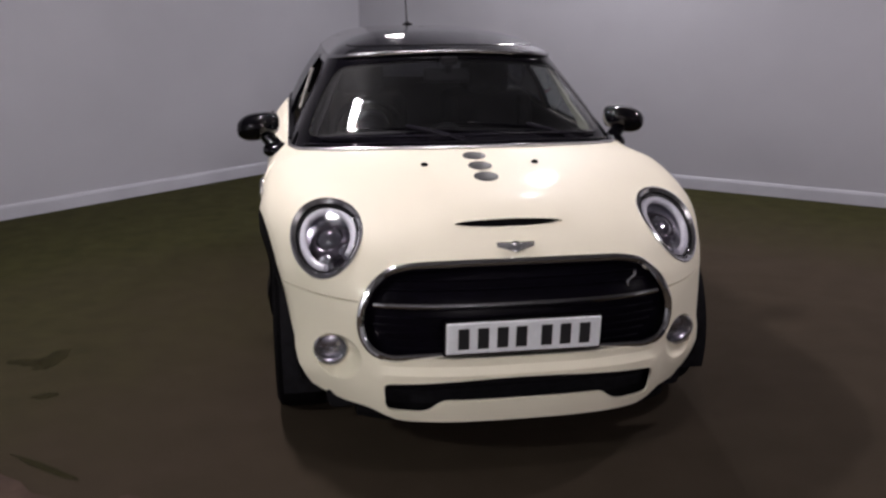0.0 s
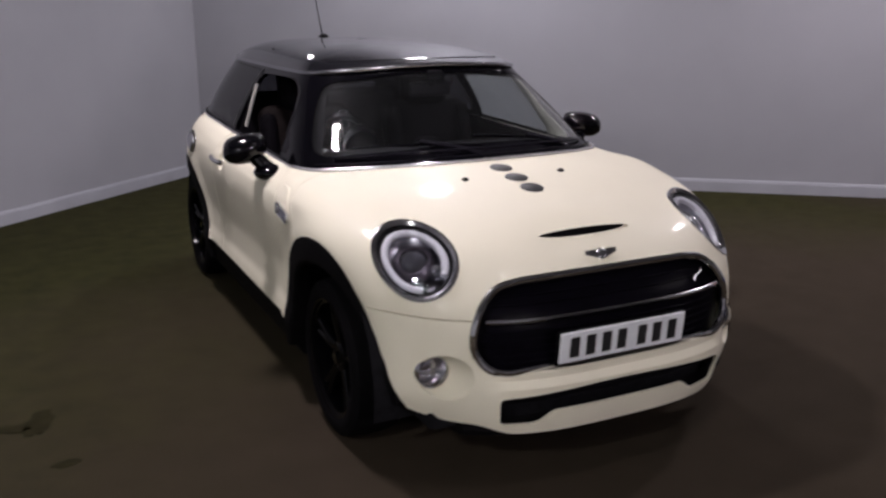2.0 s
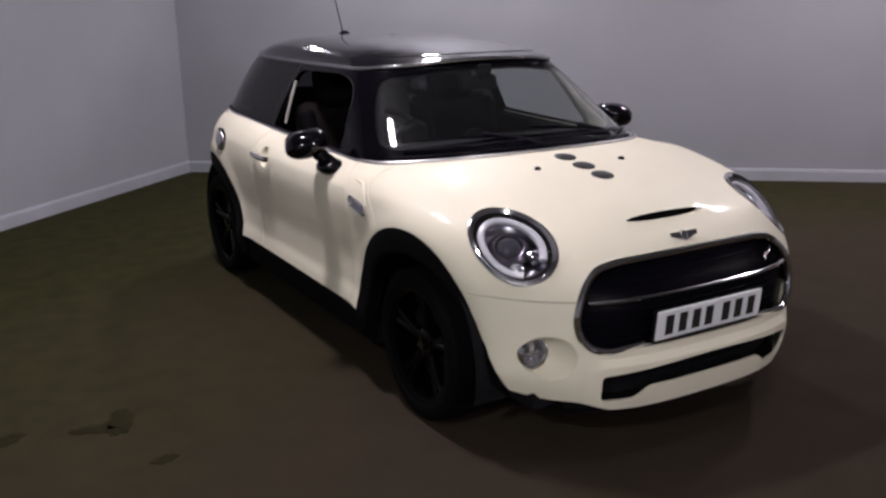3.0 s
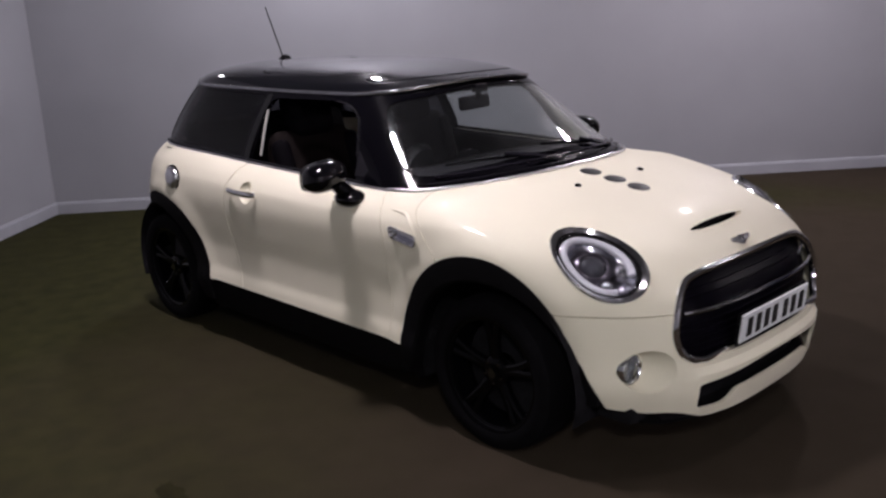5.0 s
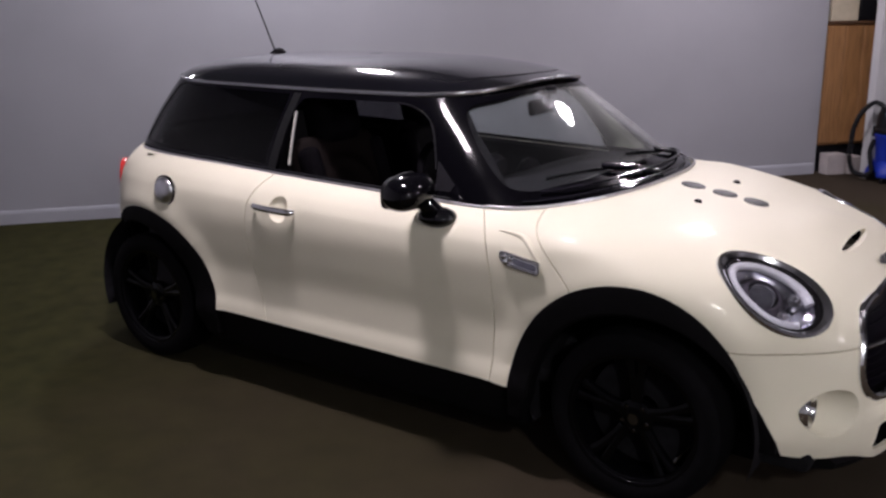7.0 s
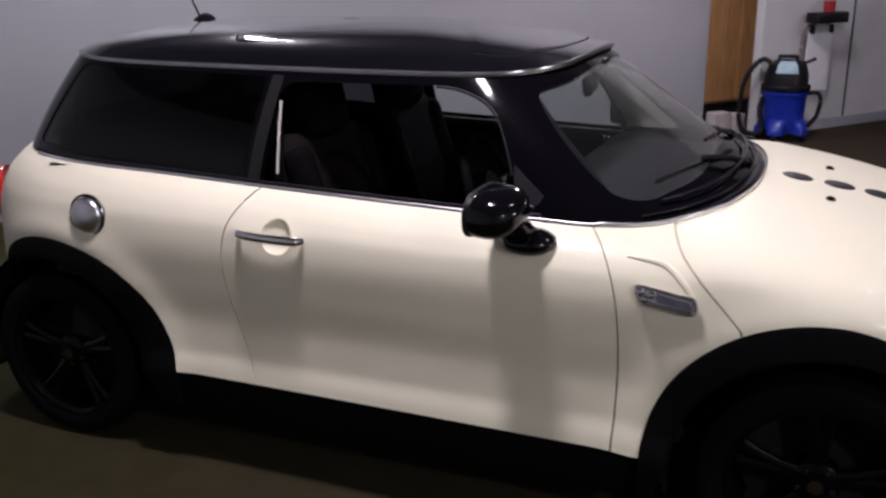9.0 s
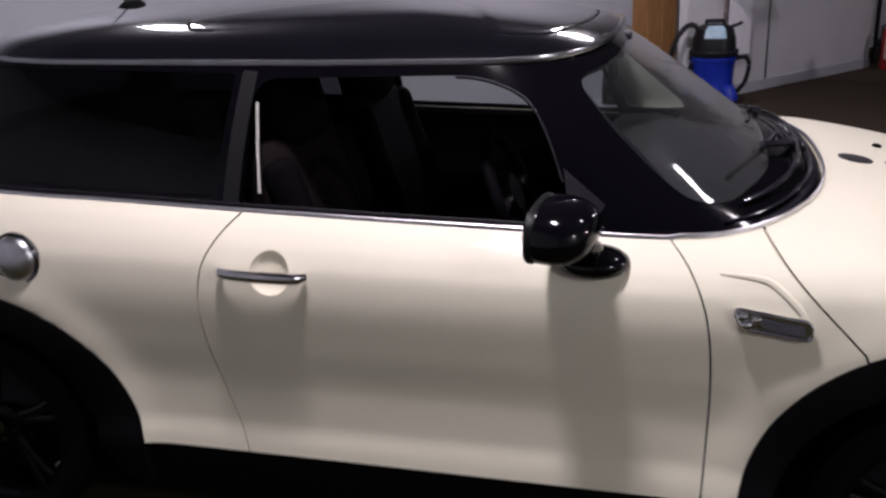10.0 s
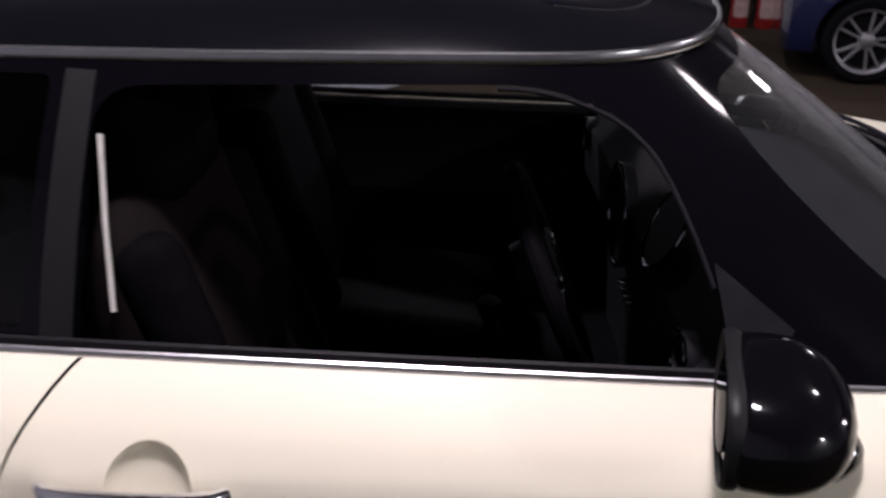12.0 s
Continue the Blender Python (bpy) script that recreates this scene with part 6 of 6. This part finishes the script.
def rack():
    th = empty("tool_rack", "dark metal rack with a pale box on it", "rack")
    th.matrix_basis = pose(8.75, -3.10, 0, 0, 0, -8)
    for sx in (-0.18, 0.18):
        for sy in (-0.32, 0.32):
            bm = bmesh.new()
            box(bm, sx, sy, 0.55, 0.03, 0.03, 1.10, 0.003, 1)
            part("upright", bm, TRIM_DARK, th)
    for z in (0.22, 0.75, 1.08):
        bm = bmesh.new()
        box(bm, 0, 0, z, 0.40, 0.68, 0.025, 0.003, 1)
        part("shelf", bm, TRIM_DARK, th)
    b = empty("parts_box", "small pale yellow box on the rack", "box")
    b.matrix_basis = pose(8.62, -3.02, 0.7625)
    bm = bmesh.new()
    box(bm, 0, 0, 0.07, 0.12, 0.20, 0.14, 0.004, 1)
    part("box_body", bm, CARD, b)


# ---------- the dark blue car beside the bay ----------
def blue_car():
    car = empty("blue_car", "dark blue estate car with silver alloy wheels, parked nose away", "car")
    car.matrix_basis = pose(5.93, -4.55, 0, 0, 0, -14)
    # rows of (y, half width, roof or deck height); tail at +y
    bm = bmesh.new()
    st = [(1.93, 0.66, 0.95), (1.90, 0.78, 1.02), (1.80, 0.85, 1.06), (1.35, 0.88, 1.04), (0.6, 0.885, 1.00), (-0.4, 0.885, 0.97), (-0.95, 0.88, 0.95), (-1.6, 0.86, 0.86), (-2.05, 0.78, 0.72), (-2.18, 0.62, 0.66)]
    rings = []
    for y, w, z in st:
        prof = [(0, z + 0.02), (w * 0.75, z + 0.01), (w * 0.94, z - 0.04), (w, z - 0.22), (w, 0.50), (w * 0.985, 0.30), (w * 0.93, 0.22), (0, 0.20)]
        rings.append([bm.verts.new((-x, y, zz)) for x, zz in prof] + [bm.verts.new((x, y, zz)) for x, zz in prof[1:-1]][::-1])
    n = len(rings[0])
    for a, b in zip(rings, rings[1:]):
        for i in range(n):
            bm.faces.new((a[i], a[(i + 1) % n], b[(i + 1) % n], b[i]))
    bm.faces.new(rings[0])
    bm.faces.new(rings[-1][::-1])
    body = part("body", bm, BLUE_PAINT, None)
    for yc in (1.33, -1.30):
        c = prism("cut", arc(yc, 0.33, 0.385, 48), "x", -1.2, -0.60)
        boolean(body, c)
        drop(c)
        c = prism("cut", arc(yc, 0.33, 0.385, 48), "x", 0.60, 1.2)
        boolean(body, c)
        drop(c)
    bake(body, BLUE_PAINT)
    under(body, car, "body")
    bm = bmesh.new()
    st = [(1.74, 0.70, 1.04, 0.62, 1.10), (1.50, 0.78, 1.03, 0.60, 1.44), (1.1, 0.80, 1.01, 0.60, 1.50), (0.0, 0.80, 0.98, 0.60, 1.51), (-0.35, 0.80, 0.97, 0.58, 1.45), (-1.05, 0.76, 0.93, 0.62, 0.98)]
    rings = []
    for y, w, z0, wt, zt in st:
        prof = [(w, z0), (wt + 0.05, zt - 0.05), (wt - 0.05, zt), (-wt + 0.05, zt), (-wt - 0.05, zt - 0.05), (-w, z0)]
        rings.append([bm.verts.new((x, y, z)) for x, z in prof])
    for a, b in zip(rings, rings[1:]):
        for i in range(5):
            bm.faces.new((a[i], a[i + 1], b[i + 1], b[i]))
    bm.faces.new(rings[0])
    part("cabin", bm, BLUE_PAINT, car)
    for sx in (-1, 1):
        for y0, y1 in ((1.38, 0.75), (0.68, -0.18)):
            bm = bmesh.new()
            pts = [(y0, 1.05), (y1, 1.03), (y1 + (0.0 if y1 > 0 else 0.08), 1.38), (y0 - (0.15 if y0 > 1 else 0), 1.40)]
            vs = []
            for off in (0.0, 0.012):
                ring = []
                for y, z in pts:
                    t = (z - 1.0) / 0.45
                    ring.append(bm.verts.new((sx * (0.80 - 0.145 * t + off + 0.004), y, z)))
                vs.append(ring)
            bm.faces.new(vs[0])
            bm.faces.new(vs[1][::-1])
            for i in range(4):
                bm.faces.new((vs[0][i], vs[1][i], vs[1][(i + 1) % 4], vs[0][(i + 1) % 4]))
            part("side_window", bm, LENS, car, "dark side glass")
        bm = bmesh.new()
        box(bm, sx * 0.80, 1.82, 0.93, 0.14, 0.15, 0.34, 0.03, 3)
        part("tail_light", bm, TAIL, car, "orange-red upright tail light")
    for yc in (1.33, -1.30):
        for sx in (-1, 1):
            wh = new("wheel")
            wh.parent = car
            wh.matrix_basis = Matrix.Translation((sx * 0.775, yc, 0.33)) @ Matrix(((0, 0, sx), (0, 1, 0), (-sx, 0, 0))).to_4x4()
            tagged(wh, "silver multi-spoke alloy wheel")
            bm = bmesh.new()
            lathe(bm, [(0.235, -0.10), (0.30, -0.11), (0.325, -0.09), (0.33, 0.0), (0.325, 0.09), (0.30, 0.11), (0.26, 0.108), (0.24, 0.095)], 56, close=True)
            part("tyre", bm, RUBBER, wh)
            bm = bmesh.new()
            lathe(bm, [(0.238, 0.10), (0.246, 0.102), (0.242, 0.09), (0.222, 0.08), (0.215, -0.09), (0.235, -0.098)], 56, close=True)
            rim = part("rim", bm, ALLOY, wh)
            bm = bmesh.new()
            lathe(bm, [(0.20, 0.00), (0.20, 0.012), (0.001, 0.012)], 32)
            part("brake_disc", bm, DARK, wh)
            for k in range(10):
                a = 2 * math.pi * k / 10
                bm = bmesh.new()
                box(bm, 0.14, 0, 0.072, 0.18, 0.024, 0.025, 0.005, 1, Matrix.Rotation(a + (0.10 if k % 2 else -0.10), 4, "Z"))
                part("spoke", bm, ALLOY, rim)
            bm = bmesh.new()
            lathe(bm, [(0.065, 0.04), (0.065, 0.075), (0.05, 0.085), (0.001, 0.087)], 28)
            part("hub", bm, ALLOY, rim)


wood_cabinet()
vacuum()
wall_box()
extinguisher(8.25, -2.845)
extinguisher(8.18, -3.10)
rack()
blue_car()


def stain(x, y, r, seed, rz, stretch, material=STAIN, label="dark irregular stain on the worn carpet"):
    """A mark lying flat on the carpet."""
    rng = random.Random(seed)
    bm = bmesh.new()
    top = [bm.verts.new((r * stretch * math.cos(a) * k, r * math.sin(a) * k, 0.002)) for a in np.linspace(0, 2 * math.pi, 28, endpoint=False) for k in [0.75 + 0.4 * rng.random()]]
    low = [bm.verts.new((v.co.x * 1.02, v.co.y * 1.02, 0.0004)) for v in top]
    bm.faces.new(top)
    for i in range(28):
        bm.faces.new((low[i], low[(i + 1) % 28], top[(i + 1) % 28], top[i]))
    ob = part("carpet_stain", bm, material)
    ob.matrix_basis = pose(x, y, 0, 0, 0, rz)
    tagged(ob, label, "stain", "carpet stains")


for sx, sy, sr, sd, srz, ss in ((-1.855, -0.60, 0.055, 3, 75, 2.4), (-1.96, -0.62, 0.04, 5, 160, 2.2), (-2.27, -0.54, 0.05, 7, 20, 1.6), (-1.78, -1.02, 0.03, 9, 10, 1.8)):
    stain(sx, sy, sr, sd, srz, ss)
stain(-1.80, -1.90, 0.20, 11, -38, 2.3, FADED, "faded pinkish patch on the worn carpet")
stain(-1.63, -1.650, 0.016, 13, -40, 11, STAIN, "dark line along the edge of a faded patch")
stain(-1.30, -1.915, 0.022, 17, -30, 1.6, FADED, "small faded spot on the worn carpet")
